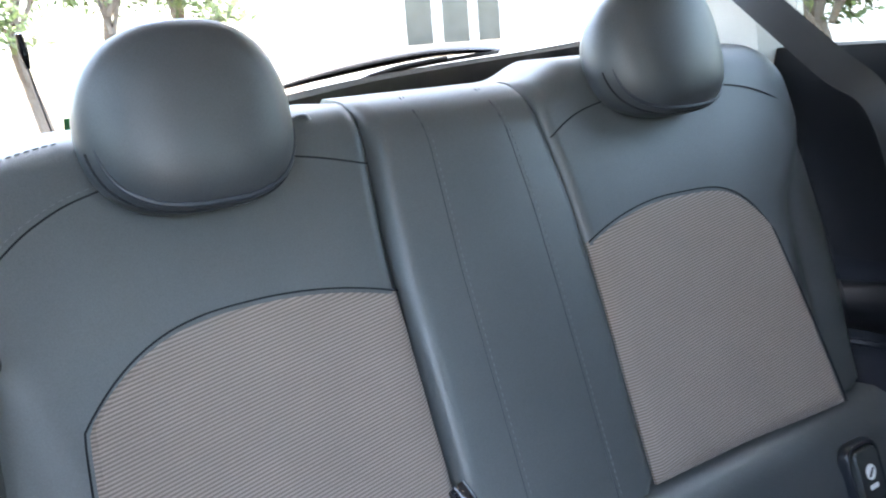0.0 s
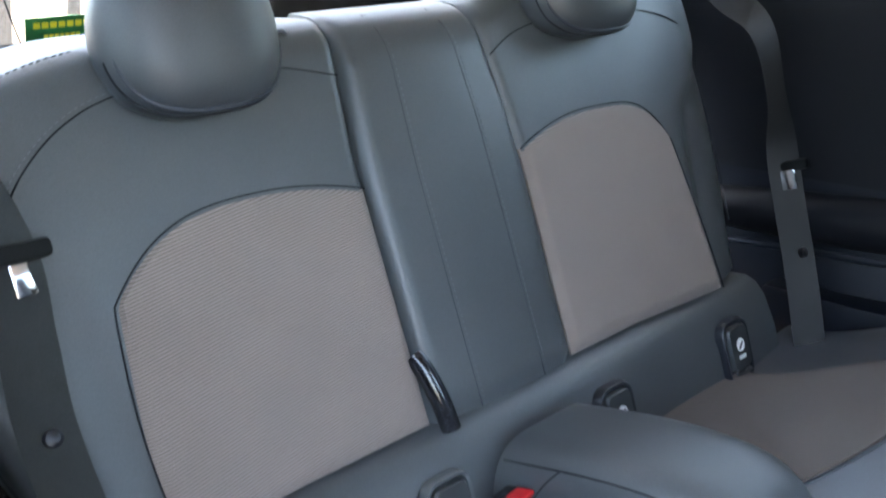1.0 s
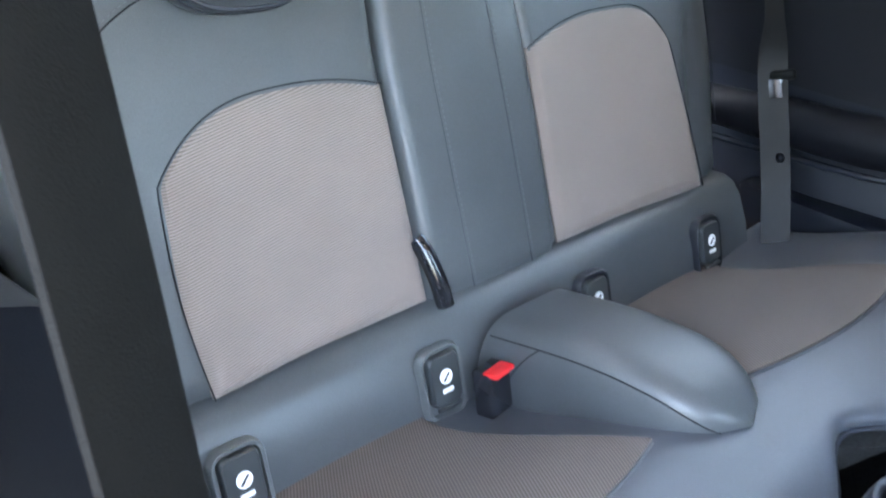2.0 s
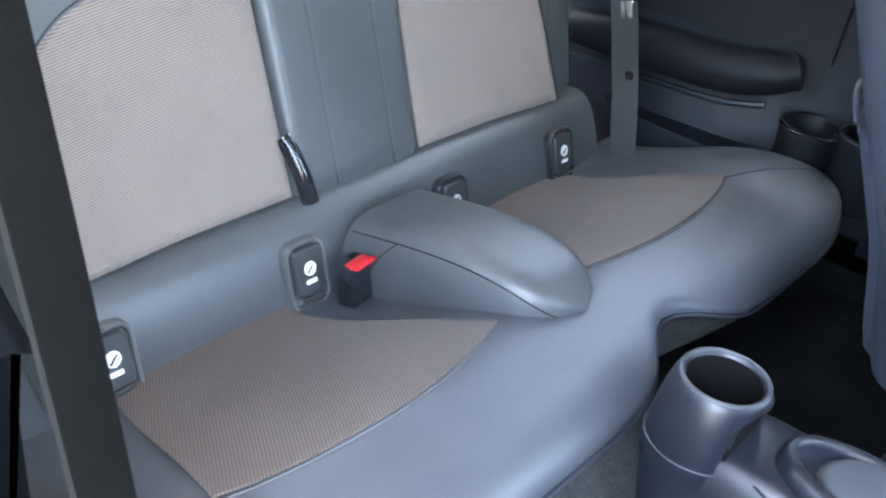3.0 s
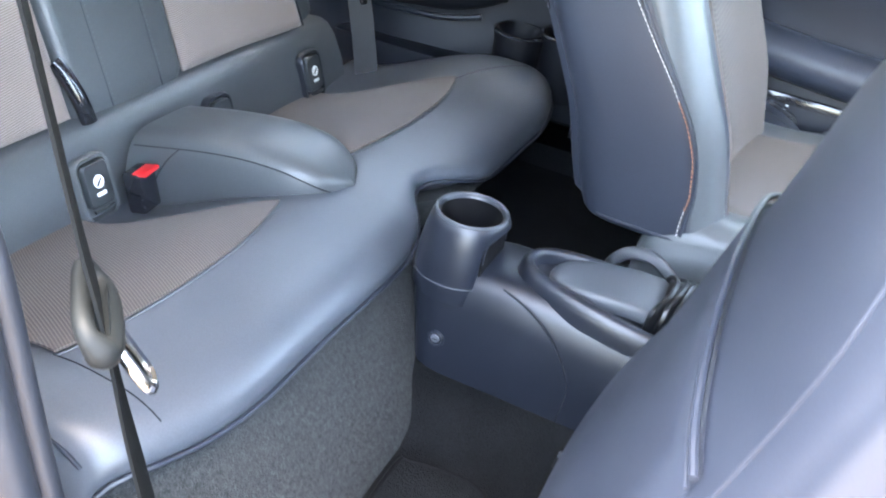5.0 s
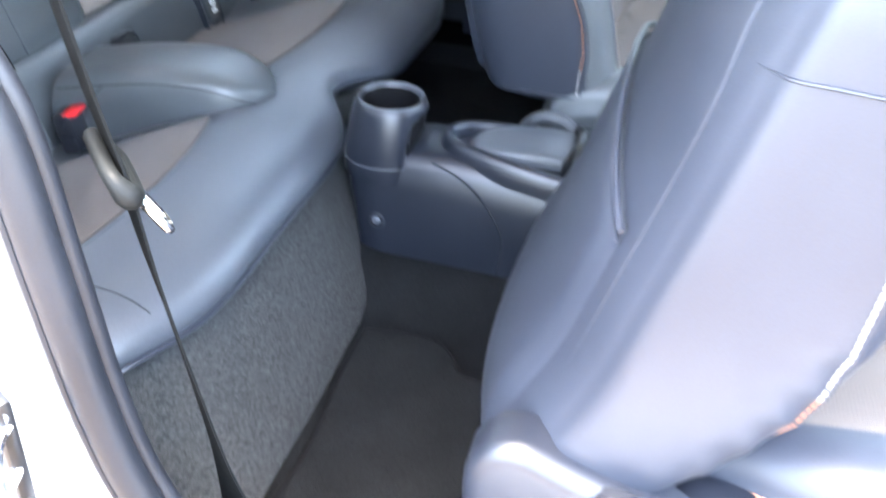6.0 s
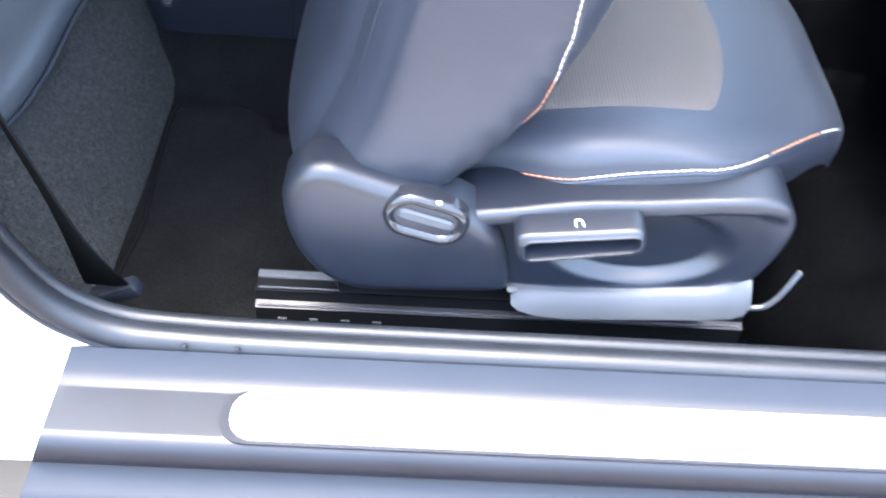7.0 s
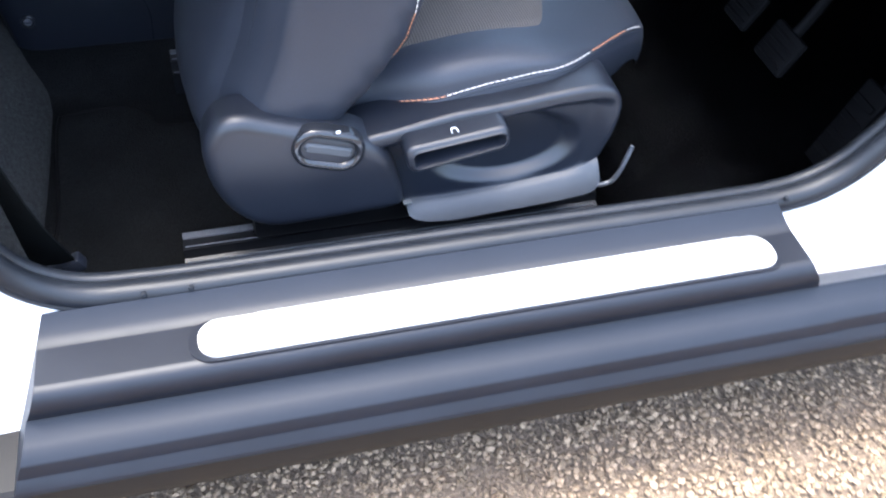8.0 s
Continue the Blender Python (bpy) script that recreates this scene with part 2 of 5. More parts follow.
def box(c, s, r=0.0, seg=2, bm=None, m=None):
    """A box with rounded edges, about c, of size s; m: a turn about c."""
    own = bmesh.new()
    bmesh.ops.create_cube(own, size=1)
    bmesh.ops.scale(own, verts=own.verts, vec=s)
    if r:
        bmesh.ops.bevel(own, geom=own.edges[:], offset=r, segments=seg, profile=0.5, affect="EDGES")
    own.transform(Matrix.Translation(c) @ (m or Matrix()))
    if bm is None:
        return own
    return merge(bm, own)


def merge(bm, other):
    me = bpy.data.meshes.new("join")
    other.to_mesh(me)
    other.free()
    bm.from_mesh(me)
    bpy.data.meshes.remove(me)
    return bm


def rounded(w, h, r, seg=5, cx=0.0, cy=0.0):
    """A rectangle with round corners, as points."""
    out = []
    for k, (sx, sy) in enumerate(((1, 1), (-1, 1), (-1, -1), (1, -1))):
        for s in range(seg + 1):
            q = math.pi / 2 * (k + s / seg)
            out.append((cx + sx * (w / 2 - r) + r * math.cos(q), cy + sy * (h / 2 - r) + r * math.sin(q)))
    return out


def ribbon(points, across, width, thick=0.0016, steps=8):
    """Webbing: a flat band along a line; across: the way of its width at each point."""
    p, w = spline(points, steps), spline(across, steps)
    rings = []
    for i, q in enumerate(p):
        ahead = (p[min(i + 1, len(p) - 1)] - p[max(i - 1, 0)]).normalized()
        side = (w[i] - ahead * w[i].dot(ahead)).normalized() * width / 2
        up = ahead.cross(side).normalized() * thick / 2
        rings.append([q - side - up, q + side - up, q + side + up, q - side + up])
    return loft(rings)


def patch(f, nu, nv, thick=0.006, lift=0.004, soft=0.16):
    """A padded insert over the surface f(u, v): its rim sinks in, its middle stands proud."""
    bm = bmesh.new()
    eps = 1e-3

    def at(u, v, h):
        p = f(u, v)
        a, b = f(min(u + eps, 1), v) - f(max(u - eps, 0), v), f(u, min(v + eps, 1)) - f(u, max(v - eps, 0))
        return p + a.cross(b).normalized() * h
    top, low = [], []
    for i in range(nu + 1):
        ra, rb = [], []
        for j in range(nv + 1):
            u, v = i / nu, j / nv
            d = min(min(u, 1 - u, v, 1 - v) / soft, 1)
            h = -0.003 + (lift + 0.003) * math.sqrt(max(0, 1 - (1 - d) ** 2)) if d < 1 else lift
            ra.append(bm.verts.new(at(u, v, h)))
            rb.append(bm.verts.new(at(u, v, -thick)))
        top.append(ra)
        low.append(rb)
    for i in range(nu):
        for j in range(nv):
            bm.faces.new((top[i][j], top[i + 1][j], top[i + 1][j + 1], top[i][j + 1]))
            bm.faces.new((low[i][j], low[i][j + 1], low[i + 1][j + 1], low[i + 1][j]))
    rim = [(i, 0) for i in range(nu)] + [(nu, j) for j in range(nv)] + [(i, nv) for i in range(nu, 0, -1)] + [(0, j) for j in range(nv, 0, -1)]
    for (i, j), (k, m) in zip(rim, rim[1:] + rim[:1]):
        bm.faces.new((top[i][j], top[k][m], low[k][m], low[i][j]))
    return bm


def roundpoly(corners, r, seg=5):
    """A polygon with round corners, as points."""
    out, n = [], len(corners)
    for i, (y, z) in enumerate(corners):
        c = V((y, z, 0))
        a, b = V((*corners[i - 1], 0)), V((*corners[(i + 1) % n], 0))
        p, q = c + (a - c).normalized() * r, c + (b - c).normalized() * r
        for k in range(seg + 1):
            t = k / seg
            w = p * (1 - t) ** 2 + c * 2 * t * (1 - t) + q * t * t
            out.append((w.x, w.y))
    return out


def inset(outline, d):
    """An outline drawn in by d."""
    n, out = len(outline), []
    cy, cz = sum(p[0] for p in outline) / n, sum(p[1] for p in outline) / n
    for i, (y, z) in enumerate(outline):
        (ya, za), (yb, zb) = outline[i - 1], outline[(i + 1) % n]
        ny, nz = -(zb - za), yb - ya
        k = math.hypot(ny, nz) or 1
        if (cy - y) * ny + (cz - z) * nz < 0:
            k = -k
        out.append((y + ny / k * d, z + nz / k * d))
    return out


def shell(outline, a0, a1, r, put, dent=None, inner=16):
    """A moulded cover: its outline, from depth a0 to its face at a1, with an edge rounded by r and a face shaped by dent."""
    dent = dent or (lambda y, z: 0.0)
    rings = [[put(a0, y, z) for y, z in outline]]
    for k in range(6):
        q = math.pi / 2 * k / 5
        rings.append([put(a1 - r + r * math.sin(q) + dent(y, z) * math.sin(q), y, z) for y, z in inset(outline, r * (1 - math.cos(q)))])
    last = inset(outline, r)
    cy, cz = sum(p[0] for p in last) / len(last), sum(p[1] for p in last) / len(last)
    for k in range(1, inner + 1):
        f = 1 - k / (inner + 0.6)
        ring_k = [(cy + (y - cy) * f, cz + (z - cz) * f) for y, z in last]
        rings.append([put(a1 + dent(y, z), y, z) for y, z in ring_k])
    return loft(rings)


def along(table, x):
    """A value read off a short table, straight between its entries."""
    if x <= table[0][0]:
        return table[0][1]
    for (x0, v0), (x1, v1) in zip(table, table[1:]):
        if x <= x1:
            return v0 + (v1 - v0) * (x - x0) / (x1 - x0)
    return table[-1][1]


def stitches(line, length=0.0042, gap=0.0022, r=0.0008, bm=None):
    """A row of threads along a line."""
    bm = bm or bmesh.new()
    left, p = 0.0, [V(q) for q in line]
    for a, b in zip(p, p[1:]):
        run = (b - a).length
        if run < 1e-6:
            continue
        way = (b - a) / run
        while left < run:
            c = a + way * left
            tube([c, c + way * length * 0.5, c + way * length], [r * 0.5, r, r * 0.5], 5, bm=bm)
            left += length + gap
        left -= run
    return bm


def step(a, b, x):
    t = min(max((x - a) / (b - a), 0), 1)
    return t * t * (3 - 2 * t)


def roll(d, r):
    """How far a rounded edge of radius r falls away at the distance d from it."""
    return r - math.sqrt(max(0, r * r - (r - min(max(d, 0), r)) ** 2))


# ---- the shell of the car ----
def side_x(z):
    """How far out the side of the body stands at a height."""
    return 0.745 + 0.022 * step(0.42, 0.74, z) - 0.10 * max(0, (z - 0.98) / 0.4) ** 1.3


APERTURE = [(-0.335, 1.035), (-0.365, 0.985), (-0.405, 0.945), (-0.447, 0.905), (-0.487, 0.865), (-0.513, 0.825), (-0.526, 0.78), (-0.536, 0.69), (-0.542, 0.59), (-0.553, 0.512), (-0.581, 0.441), (-0.632, 0.404), (-0.70, 0.395), (-0.8, 0.392), (-1.1, 0.390),
            (-1.36, 0.388), (-1.445, 0.391), (-1.500, 0.406), (-1.545, 0.445), (-1.588, 0.53), (-1.64, 0.75), (-1.65, 0.92), (-1.45, 1.12), (-1.2, 1.25), (-0.9, 1.30), (-0.55, 1.29), (-0.37, 1.23), (-0.335, 1.12)]
EDGE = [(p.x, p.y) for p in spline([(*p, 0) for p in APERTURE], 6, closed=True)]


def ring(offset, out, side=-1):
    """The door opening's outline, widened by offset and pushed outwards by out."""
    pts, n = [], len(EDGE)
    wide = offset
    for i, (y, z) in enumerate(EDGE):
        offset = min(wide, 0.13) if y > -0.75 and z > 0.80 else wide
        (ya, za), (yb, zb) = EDGE[i - 1], EDGE[(i + 1) % n]
        ty, tz = yb - ya, zb - za
        k = math.hypot(ty, tz)
        y2, z2 = y + tz / k * offset * -1, z + ty / k * offset
        if (y2 + 1.03) ** 2 + (z2 - 0.85) ** 2 < (y + 1.03) ** 2 + (z - 0.85) ** 2 and offset > 0:
            y2, z2 = y - (y2 - y), z - (z2 - z)
        y2, z2 = min(max(y2, -2.1), 0.70), min(max(z2, 0.2), 1.37)
        pts.append(V((side * (side_x(z2) + out), y2, z2)))
    return pts


side_rings = [ring(0.0, -0.008), ring(0.0, 0.006), ring(0.014, 0.02), ring(0.04, 0.034), ring(0.085, 0.048), ring(0.13, 0.060), ring(0.55, 0.075), ring(1.3, 0.06)]
setting("wall_right", loft(side_rings + [ring(1.3, 0.0), ring(0.55, 0.0), ring(0.05, -0.01)], cap=False, loop=True), PAINT, "glossy white car body side round an open doorway", "car body")

# weather seal round the opening: a bulb, a lip and the trim edge behind it
seal = thing("door_seal", (-0.745, -1.0, 0.39), "dark grey rubber weather seal round the open doorway", "door seal")
part("bulb", tube(ring(0.000, 0.011), 0.0140, 12, closed=True), RUBBER, seal)
part("lip", tube(ring(-0.003, -0.008), 0.0085, 10, closed=True), RUBBER, seal)
part("bead", tube(ring(0.009, 0.0215), 0.0036, 8, closed=True), RUBBER, seal)
part("trim_edge", tube(ring(0.004, -0.016), 0.0060, 8, closed=True), BLACK, seal)

striker = thing("door_striker", (-0.80, -0.49, 0.55), "dark steel door striker plate bolted to the white pillar", "door striker")
part("plate", box((-0.800, -0.492, 0.565), (0.012, 0.030, 0.105), 0.004, m=Matrix.Rotation(radians(-28), 4, "Z")), STEEL, striker)
part("loop", tube(spline([(-0.800, -0.500, 0.595), (-0.826, -0.508, 0.593), (-0.828, -0.508, 0.560), (-0.802, -0.500, 0.556)], 6), 0.0045, 8), CHROME, striker, "bright steel loop")
for z in (0.525, 0.605):
    part("bolt", tube([(-0.803, -0.498, z), (-0.810, -0.501, z)], 0.006, 10), RAIL, striker)

# sill: stepped black trim with a metal tread plate, and the skirt below
SILL = [(-0.758, 0.375), (-0.762, 0.392), (-0.7705, 0.3985), (-0.784, 0.3815), (-0.796, 0.3749), (-0.7985, 0.3747), (-0.841, 0.3736), (-0.8435, 0.3734), (-0.851, 0.370), (-0.856, 0.362), (-0.857, 0.350), (-0.853, 0.338), (-0.849, 0.328), (-0.853, 0.321),
        (-0.868, 0.312), (-0.883, 0.301), (-0.8845, 0.298), (-0.8835, 0.279), (-0.884, 0.276), (-0.893, 0.268), (-0.8935, 0.262), (-0.886, 0.258), (-0.76, 0.256)]


def cut(y0, lean, y1, lean1):
    return loft([[V((x, y0 + (0.40 - z) * lean, z)) for x, z in SILL], [V((x, -0.66, z)) for x, z in SILL], [V((x, -1.40, z)) for x, z in SILL],
                 [V((x, y1 - (0.40 - z) * lean1, z)) for x, z in SILL]])


sill = thing("sill_trim", (-0.82, -1.0, 0.256), "stepped black plastic door sill trim with satin finish", "sill trim")
part("trim", cut(-0.598, 0.41, -1.43, 0.50), PLASTIC_DARK, sill, sharp=50)
part("recess", prism([(x, y) for x, y in rounded(0.0555, 0.676, 0.025, 8, -0.8215, -1.076)], "z", 0.3735, 0.3755), PLASTIC_DARK, sill, "shallow raised border round the tread plate")
for y in (-0.700, -0.748, -1.44):
    part("clip", box((-0.770, y, 0.404), (0.005, 0.005, 0.006), 0.001), SEAM, sill)
low = [(x + 0.002, z - 0.0005) for x, z in SILL[12:]]
part("lower_trim", loft([[V((x, y, z)) for x, z in low] for y in (-1.452, -1.8, -2.1)]), PLASTIC_DARK, sill, sharp=50)
plate = thing("tread_plate", (-0.82, -1.09, 0.3765), "satin aluminium tread plate set into the door sill", "sill plate")
part("plate", prism(rounded(0.050, 0.656, 0.022, 8, -0.8215, -1.076), "z", 0.3765, 0.3785), ALUMINIUM, plate)
part("step_edge", prism(rounded(0.003, 0.56, 0.0014, 3, -0.7975, -1.09), "z", 0.3765, 0.3792), ALUMINIUM, plate)
setting("side_skirt", loft([[V((x, y, z)) for x, z in [(-0.80, 0.262), (-0.880, 0.2555), (-0.886, 0.248), (-0.884, 0.22), (-0.876, 0.196), (-0.862, 0.186), (-0.76, 0.182)]] for y in (-2.1, -1.6, -1.0, -0.4, 0.3)]), SKIRT,
                "black lower side skirt of the car", "side skirt")

# front edge of the rear bench
def cushion_front(x, notch=0.062):
    curl = 0.050 * max(0, (-x - 0.36) / 0.20) ** 2 if x < 0 else 0.050 * max(0, (x - 0.46) / 0.18) ** 2.4
    return -0.454 + notch * math.exp(-((x - 0.095) / (0.078 if x < 0.095 else 0.072)) ** 2) + curl


# floor, tunnel, and the carpeted step under the rear bench
xs = [-0.735 + 1.47 * i / 48 for i in range(49)]


def floor_z(x, y):
    return 0.238 + 0.045 * (1 - step(0.09, 0.22, abs(x))) + 0.10 * step(0.67, 0.735, abs(x)) + 0.12 * step(-1.85, -2.15, y) + 0.003 * noise.noise((x * 9, y * 9, 0))


# The front half takes the darkened carpet, for the shade of the footwell.
for name, y0, y1, look_of, words in (("floor_front", -2.15, -1.02, CARPET_SHADED, "front floor carpet of the car, darkened for footwell shade"), ("floor_rear", -1.02, 0.74, CARPET_REAR, "dark grey carpet on the rear floor of the car")):
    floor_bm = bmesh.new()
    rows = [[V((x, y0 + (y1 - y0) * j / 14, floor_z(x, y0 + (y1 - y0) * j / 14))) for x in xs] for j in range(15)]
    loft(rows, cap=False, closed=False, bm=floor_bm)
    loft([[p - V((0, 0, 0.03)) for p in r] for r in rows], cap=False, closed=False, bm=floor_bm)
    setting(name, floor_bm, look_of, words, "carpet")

step_rows = []
for z, t in ((0.34, -1.2), (0.380, -1.2), (0.386, 0.0), (0.36, 0.17), (0.32, 0.45), (0.28, 0.75), (0.252, 0.94), (0.236, 1.0), (0.20, 1.0), (0.20, -1.2)):
    row = []
    for x in [-0.73 + 1.46 * i / 72 for i in range(73)]:
        top = cushion_front(x) + 0.014
        foot = -0.545 + 0.030 * step(-0.18, -0.05, x) + 0.19 * step(0.03, 0.16, x) + 0.02 * step(0.56, 0.70, -x)
        row.append(V((x, top + (foot - top) * t if t > 0 else top - t * 0.12, z)))
    step_rows.append(row)
setting("seat_step", loft(step_rows, cap=False, closed=False, loop=True), CARPET, "dark grey carpet covering the step under the rear bench", "carpet")

# Added dark boxes that block daylight under and beside the bench.
base_bm = box((0.40, -0.20, 0.28), (0.70, 0.06, 0.18))
box((0.722, -0.36, 0.255), (0.05, 0.36, 0.13), bm=base_bm)
box((-0.65, -0.12, 0.31), (0.14, 0.36, 0.14), 0.01, bm=base_bm)
setting("bench_end", box((0.685, -0.14, 0.33), (0.10, 0.42, 0.17), 0.012), PLASTIC_DARK, "dark plastic ledge at the end of the rear bench", "side panel")
setting("bench_fill", base_bm, CARPET_SHADED, "added dark fill under the rear bench, closing gaps to daylight", "carpet")

mat = thing("floor_mat", (-0.43, -0.72, 0.245), "black rear floor mat with a stitched edge, lying on carpet", "floor mat", "rear mats")
mat_line = [(-0.62, -0.574), (-0.46, -0.566), (-0.262, -0.556), (-0.235, -0.575), (-0.229, -0.645), (-0.25, -0.680), (-0.283, -0.702), (-0.290, -0.76), (-0.30, -1.0), (-0.60, -1.0), (-0.64, -0.80)]
smooth_mat = [(p.x, p.y) for p in spline([(*p, 0) for p in mat_line], 5, closed=True)]
part("carpet_sheet", prism(smooth_mat, "z", 0.243, 0.250), MAT_PILE, mat)
part("border", tube([(x, y, 0.249) for x, y in smooth_mat], 0.0032, 6, closed=True), BLACK, mat, "dull black bound edge")

# B-pillar trim beside the doorway
pillar_rings = []
for i in range(15):
    z = 0.36 + 0.06 * i
    near = min(EDGE, key=lambda p: abs(p[1] - max(z, 0.46)) + (9 if p[0] < -0.62 else 0))
    y0, x0 = near[0] + 0.012, -side_x(z)
    pillar_rings.append([V((x0 + 0.012, y0, z)), V((x0 + 0.016, y0 + 0.010, z)), V((x0 + 0.020, y0 + 0.07, z)), V((x0 + 0.018, y0 + 0.16, z)), V((x0 + 0.006, y0 + 0.17, z)), V((x0 + 0.006, y0 + 0.004, z))])
setting("pillar_trim", loft(pillar_rings), PLASTIC, "dark plastic trim on the door pillar", "pillar trim")


# rear side trims with arm rest and cup holder
def side_trim(s):
    name = "wall_rear_right" if s < 0 else "wall_rear_left"
    prof = [(0.66, 0.26), (0.672, 0.36), (0.682, 0.46), (0.70, 0.50), (0.708, 0.60), (0.705, 0.83), (0.692, 0.872), (0.700, 0.892), (0.750, 0.895), (0.752, 0.26)]
    rings = []
    for y in (-0.385, -0.37, -0.30, -0.18, -0.05, 0.1, 0.3, 0.5, 0.68) if s < 0 else (-0.462, -0.405, -0.30, -0.18, -0.05, 0.1, 0.3, 0.5, 0.68):
        k = (0.045 if s > 0 else -0.018) * (1 - step(-0.31, -0.10, y))
        rings.append([V((s * (x if x > 0.73 else min(x + k * 1.3, 0.747)), y, min(z, 0.775 + 0.072 * step(-0.39, -0.31, y) + 0.05 * step(-0.1, 0.1, y) + (x - 0.70) * 0.5) if s < 0 else z)) for x, z in prof])
    # Near panel takes the shaded copy, which also kills sky glare on its top.
    w = setting(name, loft(rings), PLASTIC_DARK if s > 0 else NAVY_SHADED, "dark blue-grey moulded side panel beside the rear seat", "side panel")
    if s > 0:
        rings = [[V((x if x > 0.73 else x + 0.030 * (1 - step(-0.31, -0.10, y)), y, z)) for x, z in [(0.700, 0.585), (0.702, 0.60), (0.699, 0.83), (0.686, 0.872), (0.694, 0.896), (0.744, 0.899), (0.744, 0.585)]] for y in (-0.30, -0.18, -0.05, 0.1, 0.3, 0.5, 0.67)]
        setting("upper_panel", loft(rings), TRIM_BLACK, "gloss black upper part of the rear side panel", "side panel")
    rest = thing("armrest", (s * 0.69, -0.08, 0.5), "glossy dark padded rear armrest on the side panel", "armrest", "rear armrests")
    line = spline([(s * 0.705, 0.30, 0.505), (s * 0.688, 0.12, 0.520), (s * 0.675, -0.04, 0.534), (s * 0.672, -0.16, 0.545), (s * 0.682, -0.235, 0.562), (s * 0.70, -0.268, 0.575)], 6)
    rad = [0.030 + 0.012 * math.sin(math.pi * min(i / len(line) * 1.1, 1)) for i in range(len(line))]
    rad[-1], rad[-2], rad[-3] = 0.012, 0.026, 0.034
    part("pad", tube(line, rad, 16), TRIM_BLACK, rest)
    part("lower_edge", tube([p + V((-s * 0.018, -0.004, -0.052)) for p in line[:-6]], 0.006, 8), PLASTIC, rest)
    if s < 0:
        return w
    cup = thing("cup_holder", (s * 0.672, -0.322, 0.40), "black plastic cup holder moulded into the rear side panel", "cup holder", "cup holders beside the rear bench")
    rings = []
    for r, z in ((0.044, 0.40), (0.044, 0.505), (0.047, 0.518), (0.045, 0.526), (0.040, 0.527), (0.036, 0.520), (0.034, 0.44), (0.004, 0.438)):
        rings.append([V((s * 0.672 + r * 1.1 * math.cos(a), -0.322 + r * 1.1 * math.sin(a), z - 0.022)) for a in (2 * math.pi * q / 28 for q in range(28))])
    part("cup", loft(rings), TRIM_BLACK, cup)
    part("rim", tube([(s * 0.672 + 0.0505 * math.cos(a), -0.322 + 0.0505 * math.sin(a), 0.502) for a in (2 * math.pi * q / 28 for q in range(28))], 0.0035, 8, closed=True), GLOSS, cup)
    copy_thing(cup, Matrix.Translation((0.694, -0.410, 0.410)))
    return w


side_trim(1)
side_trim(-1)

# far side of the car: door, window frame and glass; roof; tail; dash
setting("wall_left", prism([(-2.1, 0.2), (0.70, 0.2), (0.70, 0.86), (-2.1, 0.83)], "x", 0.756, 0.82), PAINT, "white body side of the car", "car body")
door = thing("front_door", (0.73, -1.1, 0.3), "closed passenger door with a dark moulded inner panel", "car door")
part("panel", loft([[V((x, y, z)) for x, z in [(0.70, 0.27), (0.69, 0.40), (0.675, 0.50), (0.70, 0.56), (0.70, 0.74), (0.68, 0.80), (0.70, 0.84), (0.75, 0.84), (0.75, 0.27)]] for y in (-1.75, -1.3, -0.9, -0.455)]), PLASTIC_DARK, door)
part("armrest", tube(spline([(0.69, -1.5, 0.62), (0.665, -1.3, 0.60), (0.66, -1.0, 0.585), (0.68, -0.72, 0.60), (0.705, -0.6, 0.62)], 6), 0.042, 12), LEATHER_BACK, door)
part("sill_ledge", tube([(0.69, -1.75, 0.822), (0.69, -0.47, 0.812)], 0.018, 8), BLACK, door)
part("pull_pocket", box((0.688, -0.80, 0.50), (0.02, 0.26, 0.05), 0.008), GLOSS, door)
for y0, y1, name in ((-1.72, -0.42, "window_1"), (-0.33, 0.31, "window_2")):
    w = setting(name, prism([(y0, 0.83 if y0 < -1 else 0.89), (y1, 0.83 if y0 < -1 else 0.89), (y1 - 0.04, 1.27), (y0 + (0.35 if y0 < -1 else 0.02), 1.27)], "x", 0.742, 0.747), GLASS_DIMMING, "side window of the car, tinted dark to cut daylight", "window")
for y, dy, pm in ((-0.375, 0.09, PLASTIC), (0.40, 0.20, PLASTIC_LIGHT)):
    setting("pillar_left", loft([[V((x, y + a, z)) for x, a in ((0.66 - k, -dy / 2), (0.66 - k, dy / 2), (0.78 - k, dy / 2), (0.78 - k, -dy / 2))] for z, k in ((0.80, 0.0), (1.05, 0.03), (1.32, 0.09))]), pm, "moulded window pillar trim", "pillar trim")
setting("pillar_right", loft([[V((x, 0.50 + a, z)) for x, a in ((-0.66 + k, -0.1), (-0.66 + k, 0.1), (-0.78 + k, 0.1), (-0.78 + k, -0.1))] for z, k in ((0.80, 0.0), (1.05, 0.03), (1.32, 0.09))]), PLASTIC_LIGHT, "pale grey rear pillar trim", "pillar trim")
roof_rows = [[V((x, y, 1.355 - 0.05 * (x / 0.62) ** 2 - 0.06 * step(0.0, 0.55, y) - 0.05 * step(-0.9, -1.3, y))) for x in [-0.745 + 1.49 * i / 20 for i in range(21)]] for y in [-1.32 + 1.84 * j / 12 for j in range(13)]]
roof_bm = loft(roof_rows, cap=False, closed=False)
loft([[p + V((0, 0, 0.03)) for p in r] for r in roof_rows], cap=False, closed=False, bm=roof_bm)
setting("roof", roof_bm, PAINT, "white car roof", "roof")
setting("ceiling", loft([[p - V((0, 0, 0.02)) for p in r] for r in roof_rows], cap=False, closed=False), HEADLINER, "unseen fabric headliner, pale grey to bounce light", "headliner")
